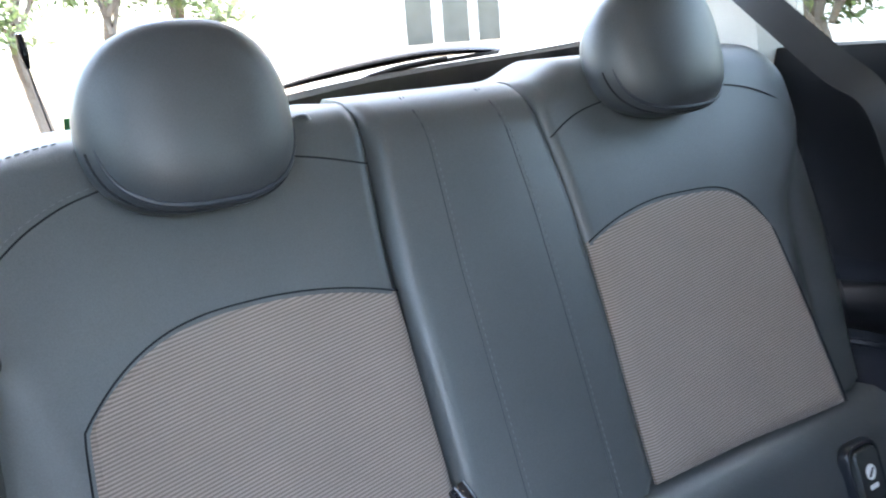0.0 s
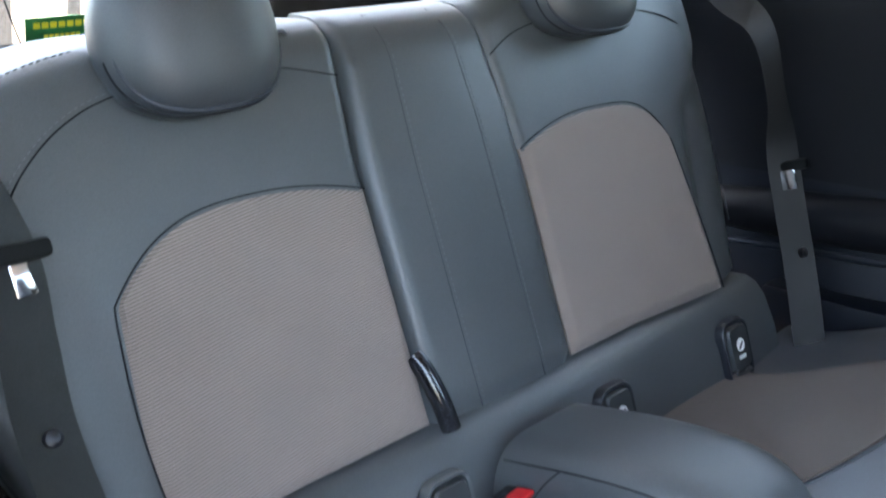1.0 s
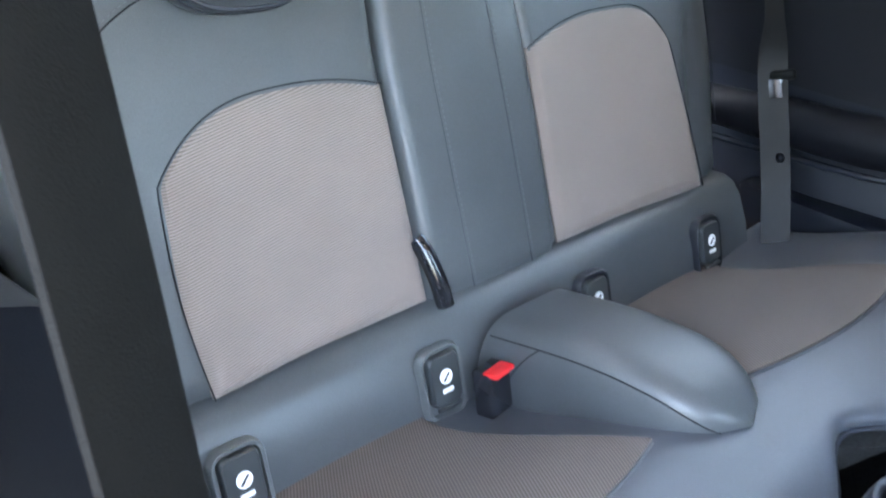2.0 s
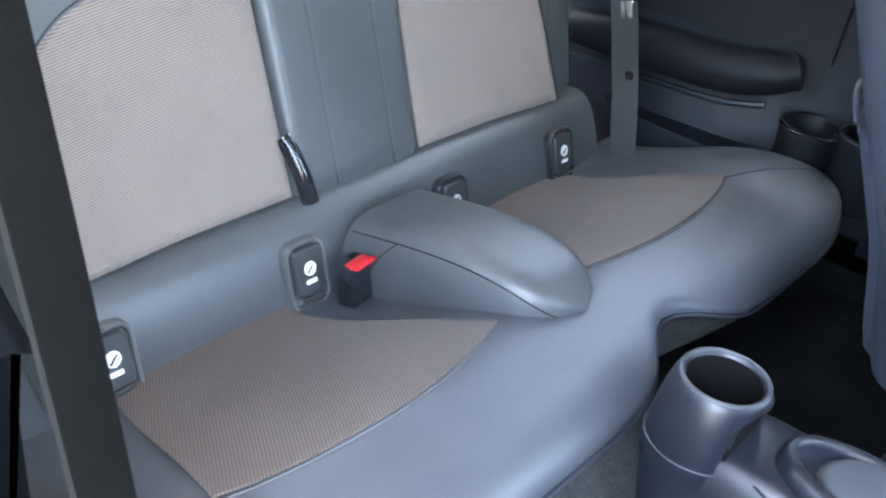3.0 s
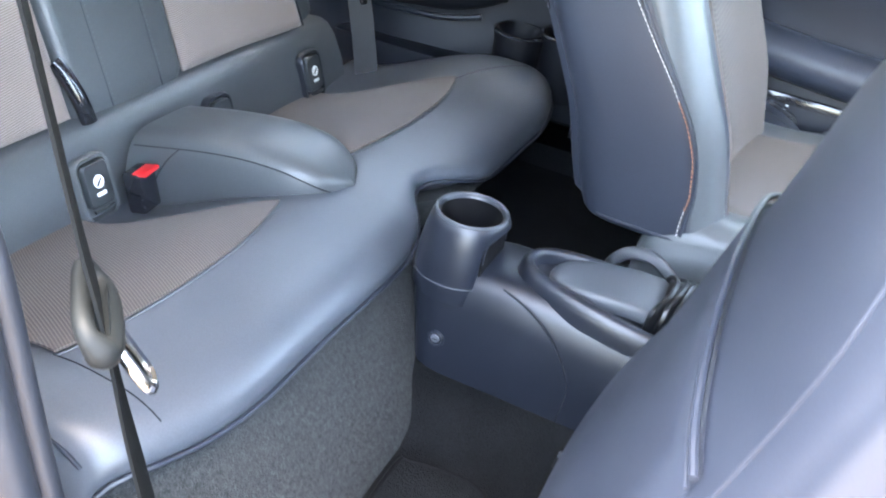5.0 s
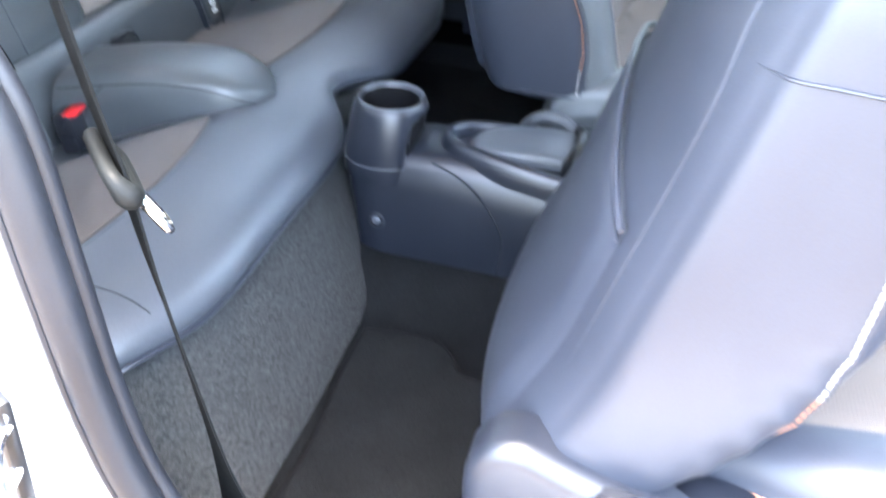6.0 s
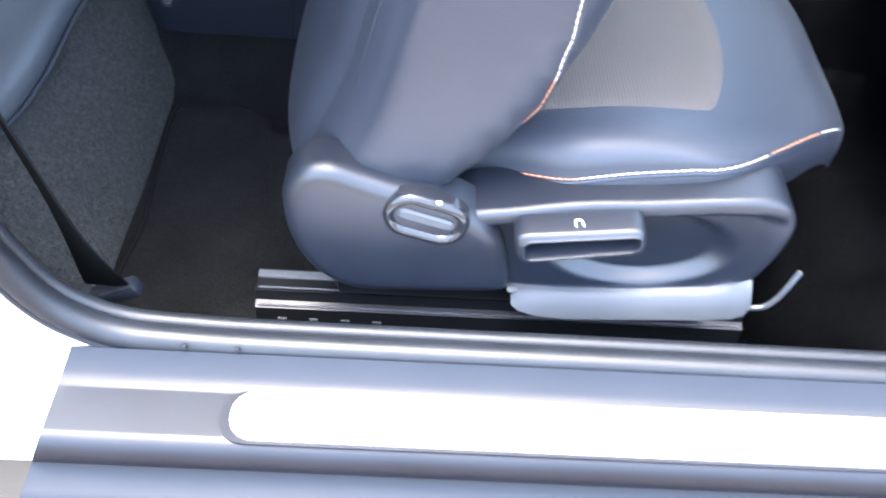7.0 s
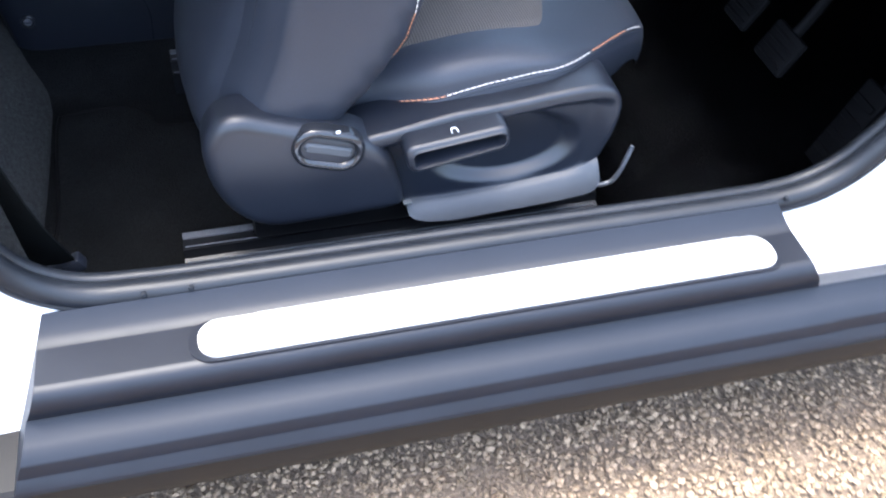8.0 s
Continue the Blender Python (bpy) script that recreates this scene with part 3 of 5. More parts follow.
# Unseen window; its added tint keeps daylight off the bench end.
setting("window_6", prism([(-0.34, 0.89), (0.40, 0.89), (0.36, 1.27), (-0.36, 1.27)], "x", -0.747, -0.742), GLASS_DIMMING, "unseen rear quarter window, tinted dark to cut daylight", "window")
setting("window_3", loft([[V((x, y, z)) for x in (-0.60, 0.60)] + [V((x, y + 0.005, z)) for x in (0.60, -0.60)] for y, z in ((0.695, 0.73), (0.603, 0.99), (0.512, 1.25))]), GLASS_REAR, "sloping rear window of the hatch", "window")
hatch_line = spline([(-0.74, 0.58, 0.885), (-0.62, 0.60, 0.858), (-0.45, 0.615, 0.842), (-0.2, 0.620, 0.850), (0.0, 0.615, 0.872), (0.14, 0.612, 0.888), (0.30, 0.610, 0.899), (0.45, 0.604, 0.907), (0.60, 0.595, 0.918), (0.74, 0.58, 0.935)], 8)
setting("hatch_sill", loft([[p + V((0, d, h)) for d, h in ((-0.05, -0.02), (-0.03, 0.008), (0.02, 0.012), (0.05, -0.01), (0.05, -0.5), (-0.05, -0.5))] for p in hatch_line]), HATCH, "black inner trim under the rear window", "hatch trim")
setting("luggage_floor", box((0, 0.42, 0.36), (1.40, 0.52, 0.03)), CARPET_SHADED, "carpet in the luggage bay, darkened for shade", "carpet")
dash_prof = [(-2.15, 0.45), (-1.95, 0.52), (-1.72, 0.61), (-1.52, 0.63), (-1.475, 0.68), (-1.48, 0.76), (-1.54, 0.82), (-1.85, 0.87), (-2.15, 0.88)]
setting("dashboard", prism(dash_prof, "x", -0.70, 0.70), BLACK, "dark dashboard across the front of the car", "dashboard")
setting("wall_front", box((0, -2.17, 0.55), (1.5, 0.05, 0.75)), CARPET_SHADED, "bulkhead behind the pedals, darkened for shade", "bulkhead")
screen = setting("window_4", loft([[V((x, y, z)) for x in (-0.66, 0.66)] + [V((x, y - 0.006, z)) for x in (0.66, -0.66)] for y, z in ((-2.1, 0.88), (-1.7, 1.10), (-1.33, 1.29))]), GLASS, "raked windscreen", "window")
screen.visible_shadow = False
setting("footwell_side", box((-0.735, -1.93, 0.45), (0.04, 0.46, 0.5), 0.01), CARPET_SHADED, "lining at the side of the footwell, darkened for shade", "footwell")


# ---- the rear bench ----
def cushion_z(x, y):
    """The top of the bench."""
    f = cushion_front(x)
    near = math.exp(-((x - 0.085) / 0.10) ** 2)
    rise = 0.348 + 0.098 * step(-0.02, -0.33, y) ** 0.85
    return rise + 0.026 * step(0.44, 0.60, x) + 0.010 * step(0.44, 0.57, -x) + 0.006 * math.cos((abs(x) - 0.3) * 9) - 0.62 * roll(y - cushion_front(x, 0.016), 0.070) - 0.9 * near * roll(y - f, 0.014)


LEFT, RIGHT = -0.588, 0.640
bench = thing("rear_bench", (0, -0.22, 0.30), "dark leatherette rear bench with woven cloth inserts and two backrests", "car seat")
top_rows = []
for i in range(77):
    x = LEFT + (RIGHT - LEFT) * i / 76
    f = cushion_front(x)
    line = [V((x, -0.0 + (f + 0.0) * (1 - (1 - j / 26) ** 1.6), 0)) for j in range(27)]
    for p in line:
        p.z = cushion_z(p.x, p.y) - roll(min(x - LEFT, RIGHT - x), 0.040)
    line += [V((x, f + 0.006, line[-1].z - 0.010)), V((x, f + 0.030, line[-1].z - 0.020)), V((x, f + 0.10, 0.345)), V((x, 0.0, 0.30))]
    top_rows.append(line)
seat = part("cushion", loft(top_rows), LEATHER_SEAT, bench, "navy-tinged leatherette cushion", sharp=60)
for s in (-1, 1):
    def insert(u, v, s=s):
        w = v ** 1.0
        xo, xi = 0.430 + 0.058 * w, 0.182 - 0.092 * w ** 1.5
        x = (xi + (xo - xi) * u)
        front = -0.274 - 0.034 * (1 - ((x - 0.29) / 0.2) ** 2)
        y = -0.012 + (front + 0.012) * w
        return V((s * x, y, cushion_z(s * x, y)))
    if s > 0:
        part("cloth_insert", patch(lambda u, v: insert(u, v), 30, 26, lift=0.0014, soft=0.035), FABRIC_FLAT_SHADED, seat, "taupe woven cloth insert")
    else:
        part("cloth_insert", patch(lambda u, v: insert(1 - u, v), 30, 26, lift=0.0014, soft=0.035), FABRIC_FLAT_SHADED, seat, "taupe woven cloth insert")
    part("seam", tube([insert(q / 24, 1.0) + V((0, -0.001, 0.0002)) for q in range(25)], 0.0011, 6), THREAD_DARK, seat)
    if s < 0:
        run = [(-0.488 - 0.012 * q / 12, -0.272 - 0.14 * q / 12) for q in range(13)]
    else:
        run = [(0.487 + 0.11 * q / 12, -0.272 - 0.075 * q / 12 - 0.025 * (q / 12) ** 2) for q in range(13)]
    part("side_seam", tube([V((x, y, cushion_z(x, y) + 0.0002)) for x, y in run], 0.0008, 6), SEAM, seat)
part("front_piping", tube([V((x, cushion_front(x) - 0.001, cushion_z(x, cushion_front(x)) - 0.006 - roll(min(x - LEFT, RIGHT - x), 0.040))) for x in [LEFT + 0.01 + (RIGHT - LEFT - 0.02) * i / 70 for i in range(71)]], 0.003, 6), LEATHER_BACK, seat)

edge = [V((LEFT + 0.013, y, cushion_z(LEFT + 0.013, y) - roll(0.013, 0.040) + 0.0008)) for y in [-0.20 - 0.185 * q / 20 for q in range(21)]]
part("side_piping", tube(edge, 0.0022, 6), LEATHER_BACK, seat)
part("pale_stitching", stitches([p + V((0.004, 0, 0.001)) for p in edge[6:]], 0.0045, 0.002, 0.0008), THREAD, seat, "pale stitching along the cushion end")
part("orange_stitching", stitches([p + V((0.004, 0, 0.001)) for p in edge[:6]], 0.0045, 0.002, 0.0008), THREAD_ORANGE, seat, "orange stitching")


def hump(v, a):
    """The raised armrest between the two places; v: back to front, a: across."""
    w = 0.080 * (1 - 0.06 * v) * math.sqrt(max(0.0, 1 - max(0, (v - 0.50) / 0.50) ** 2.8)) + 0.004
    top = 0.454 + 0.030 * math.sin(math.pi * v * 0.80) - 0.026 * max(0, (v - 0.72) / 0.28) ** 2
    y = -0.018 - 0.312 * v
    low = 0.315 + 0.09 * step(0, 1, v)
    q = math.pi * a
    c, d = math.cos(q), math.sin(q)
    k = math.copysign(abs(c) ** 0.42, c)
    return V((-0.002 + 0.014 * v + w * k, y + 0.006 * (1 - d), low + (top - low) * abs(d) ** 0.36))


hump_rows = [[hump(v / 22, a / 24) for a in range(25)] for v in range(23)]
arm = part("centre_hump", loft(hump_rows, closed=False, cap=True), LEATHER, bench, sharp=60)
for a in (0.215, 0.785):
    part("hump_seam", tube([hump(0.02 + 0.95 * q / 24, a + (-0.5 if a < 0.5 else 0.5) * max(0, q / 24 - 0.55) ** 2) + V((0, 0, 0.0006)) for q in range(25)], 0.0010, 6), SEAM, arm)
    part("cross_seam", tube([hump(0.26 - 0.10 * q / 10, (a - 0.17 * q / 10) if a < 0.5 else (a + 0.17 * q / 10)) for q in range(11)], 0.0009, 6), SEAM, arm)

# upright strip behind the cushion, with the child-seat anchor covers
band_rows = []
for x in [-0.545 + 1.085 * i / 40 for i in range(41)]:
    e = 0.006 * step(0.48, 0.60, abs(x))
    band_rows.append([V((x, y - e * k, z + e * g)) for y, z, k, g in ((-0.022, 0.30, 1.5, 0), (-0.020, 0.345, 1.5, 0), (-0.004, 0.395, 1.5, 0.2), (0.016, 0.436, 1.2, 0.6), (0.032, 0.453, 1, 1), (0.048, 0.459, 0.6, 1), (0.085, 0.456, 0, 1), (0.10, 0.30, 0, 0))])
part("strip", loft(band_rows), LEATHER, bench, "plain strip between cushion and backrests", sharp=55)


def anchor_cover(x):
    lean = Matrix.Rotation(radians(-17), 4, "X")
    at = V((x, -0.008, 0.392))
    ob = thing("anchor_cover", at, "plastic child-seat anchor cover with a round white symbol, near frames paled as if lit", "anchor cover", "anchor covers along the rear bench")

    def flat(outline, d0, d1):
        return prism(outline, "y", d0, d1)

    def put(bm):
        bm.transform(Matrix.Translation(at) @ lean)
        return bm
    f = bmesh.new()
    rings = []
    for w, h, d, r in ((0.067, 0.096, 0.006, 0.020), (0.067, 0.096, -0.003, 0.020), (0.062, 0.091, -0.0075, 0.018), (0.055, 0.083, -0.0065, 0.014), (0.052, 0.080, 0.002, 0.013)):
        rings.append([V((a, d, b - 0.004)) for a, b in rounded(w, h, r, 5)])
    # Lit and shaded copies of one frame: near pair paled, far pair dark.
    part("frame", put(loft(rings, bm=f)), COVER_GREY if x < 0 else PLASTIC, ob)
    rings = []
    for w, h, d, r in ((0.046, 0.064, 0.0, 0.008), (0.047, 0.065, -0.008, 0.009), (0.043, 0.061, -0.0115, 0.009)):
        rings.append([V((a, d, b + 0.002)) for a, b in rounded(w, h, r, 5)])
    flap = part("flap", put(loft(rings)), FLAP, ob)
    part("pull_lip", put(tube([(-0.018, -0.009, -0.034), (0, -0.012, -0.035), (0.018, -0.009, -0.034)], 0.003, 6)), FLAP, ob)
    part("symbol", put(flat([(0.0095 * math.cos(a), 0.006 + 0.0095 * math.sin(a)) for a in (2 * math.pi * q / 20 for q in range(20))], -0.0112, -0.0122)), WHITE_PRINT, flap, "round white print")
    part("symbol_mark", put(flat([(0.0045, 0.011), (0.0062, 0.0095), (-0.0030, 0.0000), (-0.0060, 0.0005), (-0.0052, 0.0025)], -0.0120, -0.0126)), SEAM, flap)
    part("text_bar", put(flat(rounded(0.017, 0.0055, 0.001, 2, 0, -0.0115), -0.0112, -0.0122)), WHITE_PRINT, flap, "white printed bar")
    return ob


for x in (-0.4245, -0.1445, 0.1445, 0.4245):
    anchor_cover(x)

buckle = thing("belt_buckle", (-0.108, -0.05, 0.36), "black seat belt buckle with a red release button", "belt buckle")
turned = Matrix.Rotation(radians(8), 4, "Z") @ Matrix.Rotation(radians(-12), 4, "X")
part("housing", box((-0.105, -0.058, 0.388), (0.042, 0.028, 0.062), 0.005, 3, m=turned), GLOSS, buckle)
part("button", box((-0.105, -0.0655, 0.419), (0.037, 0.022, 0.006), 0.002, 2, m=turned), RED, buckle)


# ---- the rear backrests ----
RAKE = 0.385


def back_y(x, z):
    """The front of the backrests."""
    a = abs(x)
    return 0.050 + RAKE * (z - 0.46) - 0.012 * step(0.26, 0.46, a) + 0.055 * max(0, (a - 0.51) / 0.12) ** 2


def back_top(a, s):
    """The backrests' top edge; the far one stands a little higher."""
    return (0.890 if s < 0 else 0.893 + 0.020 * step(0.13, 0.21, a)) - (0.13 * max(0, (a - 0.35) / 0.29) ** 2 if s < 0 else 0.052 * max(0, (a - 0.49) / 0.13) ** 2.2)


def inner(s, z):
    """How far the gap beside the centre pad leans."""
    return (0.006 * step(0.46, 0.70, z) - 0.012 * step(0.74, 0.88, z)) if s > 0 else -0.015 * step(0.70, 0.90, z)


def fold(a, z, s):
    """How far the side bolster falls back beyond the crease between insert and shoulder."""
    (a0, z0), (a1, z1) = ((0.444, 0.700), (0.585, 0.812)) if s > 0 else ((0.412, 0.690), (0.484, 0.775))
    k = math.hypot(a1 - a0, z1 - z0)
    off = ((a - a0) * (z1 - z0) - (z - z0) * (a1 - a0)) / k
    return (0.013 if s > 0 else 0.005) * step(-0.006, 0.030, off) * step(a0 + 0.012, a0 + 0.055, a)


def backrest(s):
    lo, hi = (0.1125, 0.590) if s < 0 else (0.127, 0.622)
    rows = []
    for i in range(57):
        f = i / 56
        b = lo + (hi - lo) * f
        top = back_top(b, s)
        front, back = [], []
        for j in range(37):
            z = 0.458 + (top - 0.458) * (1 - (1 - j / 36) ** 1.5)
            a = b + inner(s, z) * (1 - f) - 0.085 * f ** 3 * (1 - step(0.44, 0.74, z))
            d = roll(top - z, 0.035) + roll(b - lo, 0.012) + roll(hi - b, 0.045) + roll(z - 0.458, 0.015) + fold(b, z, s)
            front.append(V((s * a, back_y(a, z) + d, z)))
        a = b
        for j in range(6):
            z = top - (top - 0.458) * j / 5
            a = b - 0.085 * f ** 3 * (1 - step(0.44, 0.74, z))
            back.append(V((s * a, 0.050 + RAKE * (z - 0.46) + 0.105, z)))
        rows.append(front + back)
    ob = part("backrest", loft(rows), LEATHER, bench, sharp=60)

    def cloth(u, v):
        z0 = 0.464
        a1 = 0.418 + 0.008 * math.sin(math.pi * v) if s < 0 else 0.464 - 0.030 * v ** 1.3
        if s < 0:
            arch = 0.716 + 0.021 * (1 - (1 - min(u / 0.45, 1)) ** 2) - 0.062 * max(0, (u - 0.45) / 0.55) ** 3.0
        else:
            arch = 0.716 + 0.030 * (1 - (1 - min(u / 0.5, 1)) ** 2) - 0.066 * max(0, (u - 0.55) / 0.45) ** 4.0
        z = z0 + (arch - z0) * v
        a0 = lo + 0.003 + inner(s, z)
        return V((s * (a0 + (a1 - a0) * u), back_y(a0 + (a1 - a0) * u, z), z))
    part("cloth_insert", patch(lambda u, v: cloth(u, v) if s > 0 else cloth(1 - u, v), 36, 30, lift=0.004, soft=0.04), FABRIC, ob, "taupe woven cloth insert")
    part("insert_seam", tube([cloth(q / 40, 1.0) + V((0, -0.0006, 0.0004)) for q in range(41)] + [cloth(1.0, 1 - q / 20) + V((s * 0.0005, -0.0006, 0)) for q in range(1, 21)], 0.0009, 6), SEAM, ob)
    # stitched seam arching under the head restraint, and the seam along the shoulder
    if s < 0:
        arch = [(0.108, 0.834), (0.18, 0.850), (0.28, 0.858), (0.37, 0.844), (0.412, 0.830), (0.443, 0.811), (0.470, 0.786), (0.484, 0.76), (0.490, 0.70), (0.484, 0.60), (0.476, 0.52)]
    else:
        arch = [(0.128, 0.831), (0.190, 0.856), (0.30, 0.868), (0.437, 0.862), (0.515, 0.841), (0.579, 0.806), (0.596, 0.74), (0.580, 0.64), (0.550, 0.54)]
    arch = spline([V((s * a, back_y(a, z) + roll(back_top(a, s) - z, 0.035) + fold(a, z, s) - 0.0004, z)) for a, z in arch], 6)
    part("shoulder_seam", tube(arch, 0.0009, 6), SEAM, ob)
    if s < 0:
        part("stitching", stitches([p + V((s * 0.004, -0.0004, 0.004)) for p in arch[6:]], 0.0045, 0.003, 0.0006), THREAD_DARK, ob)
    edge = [V((s * a, back_y(a, back_top(a, s)) + 0.020, back_top(a, s) - 0.0035)) for a in [(0.15 if s > 0 else 0.38) + (0.10 if s > 0 else 0.15) * q / 20 for q in range(21)]]
    part("top_stitching", stitches(edge, 0.0045, 0.003, 0.0008), THREAD_DARK, ob)
    return ob


backrest(-1)
backrest(1)


def pad_x(u, z):
    """Across the centre pad, from its near to its far edge."""
    a, b = -0.1105 - inner(-1, z), 0.125 + inner(1, z)
    return a + (b - a) * u


pad_rows = []
for i in range(25):
    e = -1 + i / 12
    crown = 0.006 * (1 - e * e)
    front = []
    for j in range(33):
        z = 0.458 + (0.893 - 0.458) * (1 - (1 - j / 32) ** 1.5)
        front.append(V((pad_x(i / 24, z), back_y(0, z) - 0.008 - crown + roll(0.893 - z, 0.05) + roll(0.105 * (1 - abs(e)), 0.013) + roll(z - 0.458, 0.012), z)))
    front += [V((pad_x(i / 24, 0.9), 0.295, 0.894)), V((pad_x(i / 24, 0.9), 0.325, 0.87)), V((pad_x(i / 24, 0.46), 0.16, 0.458))]
    pad_rows.append(front)
pad = part("centre_pad", loft(pad_rows), LEATHER, bench, "plain pad between the backrests", sharp=60)
for k in (0.27, 0.73):
    line = [V((pad_x(k, z), back_y(0, z) - 0.0124 + roll(0.893 - z, 0.05), z)) for z in [0.465 + 0.425 * q / 30 for q in range(31)]]
    part("seam", tube(line, 0.0008, 6), LEATHER_BACK, pad)
    part("stitching", stitches([p + V((0.005, -0.0004, 0)) for p in line], 0.0042, 0.0032, 0.0006), THREAD_DARK, pad)
guide = thing("belt_guide", (-0.104, 0.05, 0.462), "black plastic belt slot between backrest and centre pad", "belt guide")
part("slot", tube(spline([(-0.116, 0.078, 0.538), (-0.112, 0.064, 0.524), (-0.106, 0.046, 0.492), (-0.100, 0.036, 0.458)], 6), 0.0115, 10, flat=0.8), GLOSS, guide)


def head_restraint(x, y, z, wide, label):
    ob = thing("head_restraint", (x, y, z - 0.09), label, "headrest", "rear headrests")
    lean = Matrix.Translation((x, y, z)) @ Matrix.Rotation(radians(-14), 4, "X")

    def edge(t, k, d):
        c, n = math.cos(t), math.sin(t)
        w = wide * k * math.copysign(abs(c) ** 0.74, c) * (1.0 if n < 0 else 1 - 0.07 * n)
        h = k * (0.080 if n > 0 else 0.081) * math.copysign(abs(n) ** (0.84 if n > 0 else 0.76), n)
        return lean @ V((w, d + 0.25 * w * w / 0.1, h))
    prof = [(-0.048, 0.10), (-0.0475, 0.40), (-0.045, 0.66), (-0.039, 0.82), (-0.030, 0.93), (-0.020, 0.985), (-0.010, 1.0), (0.004, 0.985), (0.020, 0.91), (0.036, 0.76), (0.046, 0.46), (0.050, 0.15)]
    turn = [2 * math.pi * q / 64 for q in range(64)]
    part("cushion", loft([[edge(t, k, d) for t in turn] for d, k in prof]), LEATHER_REST, ob, sharp=70)
    low = [math.pi * (1.05 + 0.90 * q / 40) for q in range(41)]
    part("piping", tube([edge(t, 0.935, -0.0295) for t in low], [0.0006 + 0.0022 * math.sin(math.pi * q / 40) ** 0.5 for q in range(41)], 8), LEATHER_BACK, ob, "rolled piping along the lower edge")
    part("front_seam", tube([edge(t, 0.985, -0.0205) for t in low], 0.0011, 6), SEAM, ob)
    for s in (-1, 1):
        part("post", tube([lean @ V((s * 0.050, 0.040, -0.010)), lean @ V((s * 0.050, 0.062, -0.055))], 0.006, 10), CHROME, ob, "bright metal post")
    at = V((x + 0.122, 0.226, z - 0.028))
    wire = [at + V(p) for p in ((-0.010, 0.0, 0.014), (0.004, -0.002, 0.016), (0.009, -0.003, 0.004), (0.012, -0.006, -0.012), (0.006, -0.007, -0.019), (-0.001, -0.005, -0.010), (-0.006, -0.002, 0.004))]
    part("release_catch", tube(spline(wire, 5, closed=True), 0.0022, 8, closed=True), RAIL, ob, "bright wire release catch")
    part("catch_plate", loft([[p + V((0, d, 0)) for p in wire] for d in (0.001, 0.004)]), PLASTIC, ob)
    return ob


head_restraint(-0.279, 0.188, 0.896, 0.0935, "round dark leatherette headrest with a piped lower edge")
head_restraint(0.305, 0.188, 0.915, 0.101, "round dark leatherette headrest raised a little on its posts")


# ---- seat belts ----
def rear_belt(s):
    ob = thing("rear_seat_belt", (s * 0.55, -0.06, 0.385), "dark grey seat belt with metal tongue, beside the rear backrest", "seat belt", "rear seat belts")
    pts = [(0.64, 0.37, 1.03), (0.605, 0.262, 0.962), (0.598, 0.150, 0.876), (0.594, 0.082, 0.826), (0.592, 0.046, 0.723), (0.590, 0.024, 0.622), (0.585, -0.020, 0.470), (0.553, -0.062, 0.365)]
    across = [(0.3, -0.3, 0.9), (0.4, -0.45, 0.75), (0.45, -0.5, 0.65), (0.75, -0.2, 0.3), (0.8, -0.1, 0.1), (0.5, -0.75, 0.1), (0.45, -0.85, 0.1), (0.4, -0.9, 0.0)]
    t, b = V((0.594, 0.020, 0.628)), V((0.585, -0.018, 0.50))
    if s < 0:
        pts = [(-0.67, 0.34, 1.0), (-0.60, 0.24, 0.92), (-0.53, 0.155, 0.84), (-0.503, 0.110, 0.755), (-0.505, 0.088, 0.68), (-0.508, 0.066, 0.607), (-0.500, 0.02, 0.50), (-0.490, -0.045, 0.39)]
        across = [(-0.6, -0.3, 0.6), (-0.8, -0.1, 0.4)] + [(-0.97, 0.2, 0)] * 6
        t, b = V((-0.500, 0.104, 0.750)), V((-0.508, 0.062, 0.607))
    part("webbing", ribbon(pts, across, 0.046), WEBBING_GREY if s < 0 else WEBBING_MID, ob)
    part("tongue", box(t, (0.014, 0.064, 0.016) if s > 0 else (0.064, 0.014, 0.016), 0.005, 2, m=Matrix.Rotation(radians(-18), 4, "X")), TONGUE, ob, "grey plastic tongue")
    part("tongue_blade", box(t + V((-s * 0.006, -0.004, -0.020)), (0.004, 0.028, 0.030) if s > 0 else (0.020, 0.004, 0.030), 0.0015, 2, m=Matrix.Rotation(radians(-18), 4, "X")), CHROME, ob, "bright metal blade")
    bm = tube([b, b + V((-s * 0.001, -0.006, 0.003)), b + V((-s * 0.001, -0.008, 0.004))], [0.0075, 0.0075, 0.004], 12)
    part("stop_button", bm, PLASTIC, ob)
    part("foot", box((s * 0.553 if s > 0 else -0.490, -0.058, 0.352), (0.014, 0.050, 0.016), 0.003), PLASTIC, ob)
    return ob


rear_belt(1)
rear_belt(-1)
belt_exit = thing("belt_outlet", (0.672, 0.366, 0.93), "pale plastic belt outlet with dark round mouth", "belt outlet")
part("surround", tube([(0.664, 0.366 + 0.062 * math.cos(a), 0.972 + 0.038 * math.sin(a)) for a in (2 * math.pi * q / 28 for q in range(28))], 0.013, 10, closed=True), PLASTIC_LIGHT, belt_exit)
part("mouth", prism([(0.366 + 0.056 * math.cos(a), 0.972 + 0.033 * math.sin(a)) for a in (2 * math.pi * q / 28 for q in range(28))], "x", 0.656, 0.672), PLASTIC_LIGHT, belt_exit)
for y in (0.389, 0.339):
    part("hole", tube([(0.654, y, 0.974), (0.668, y, 0.974)], 0.021, 18), GLOSS, belt_exit, "dark belt hole")

belt = thing("front_seat_belt", (-0.668, -0.60, 0.37), "black front seat belt hanging slack at the door pillar", "seat belt")
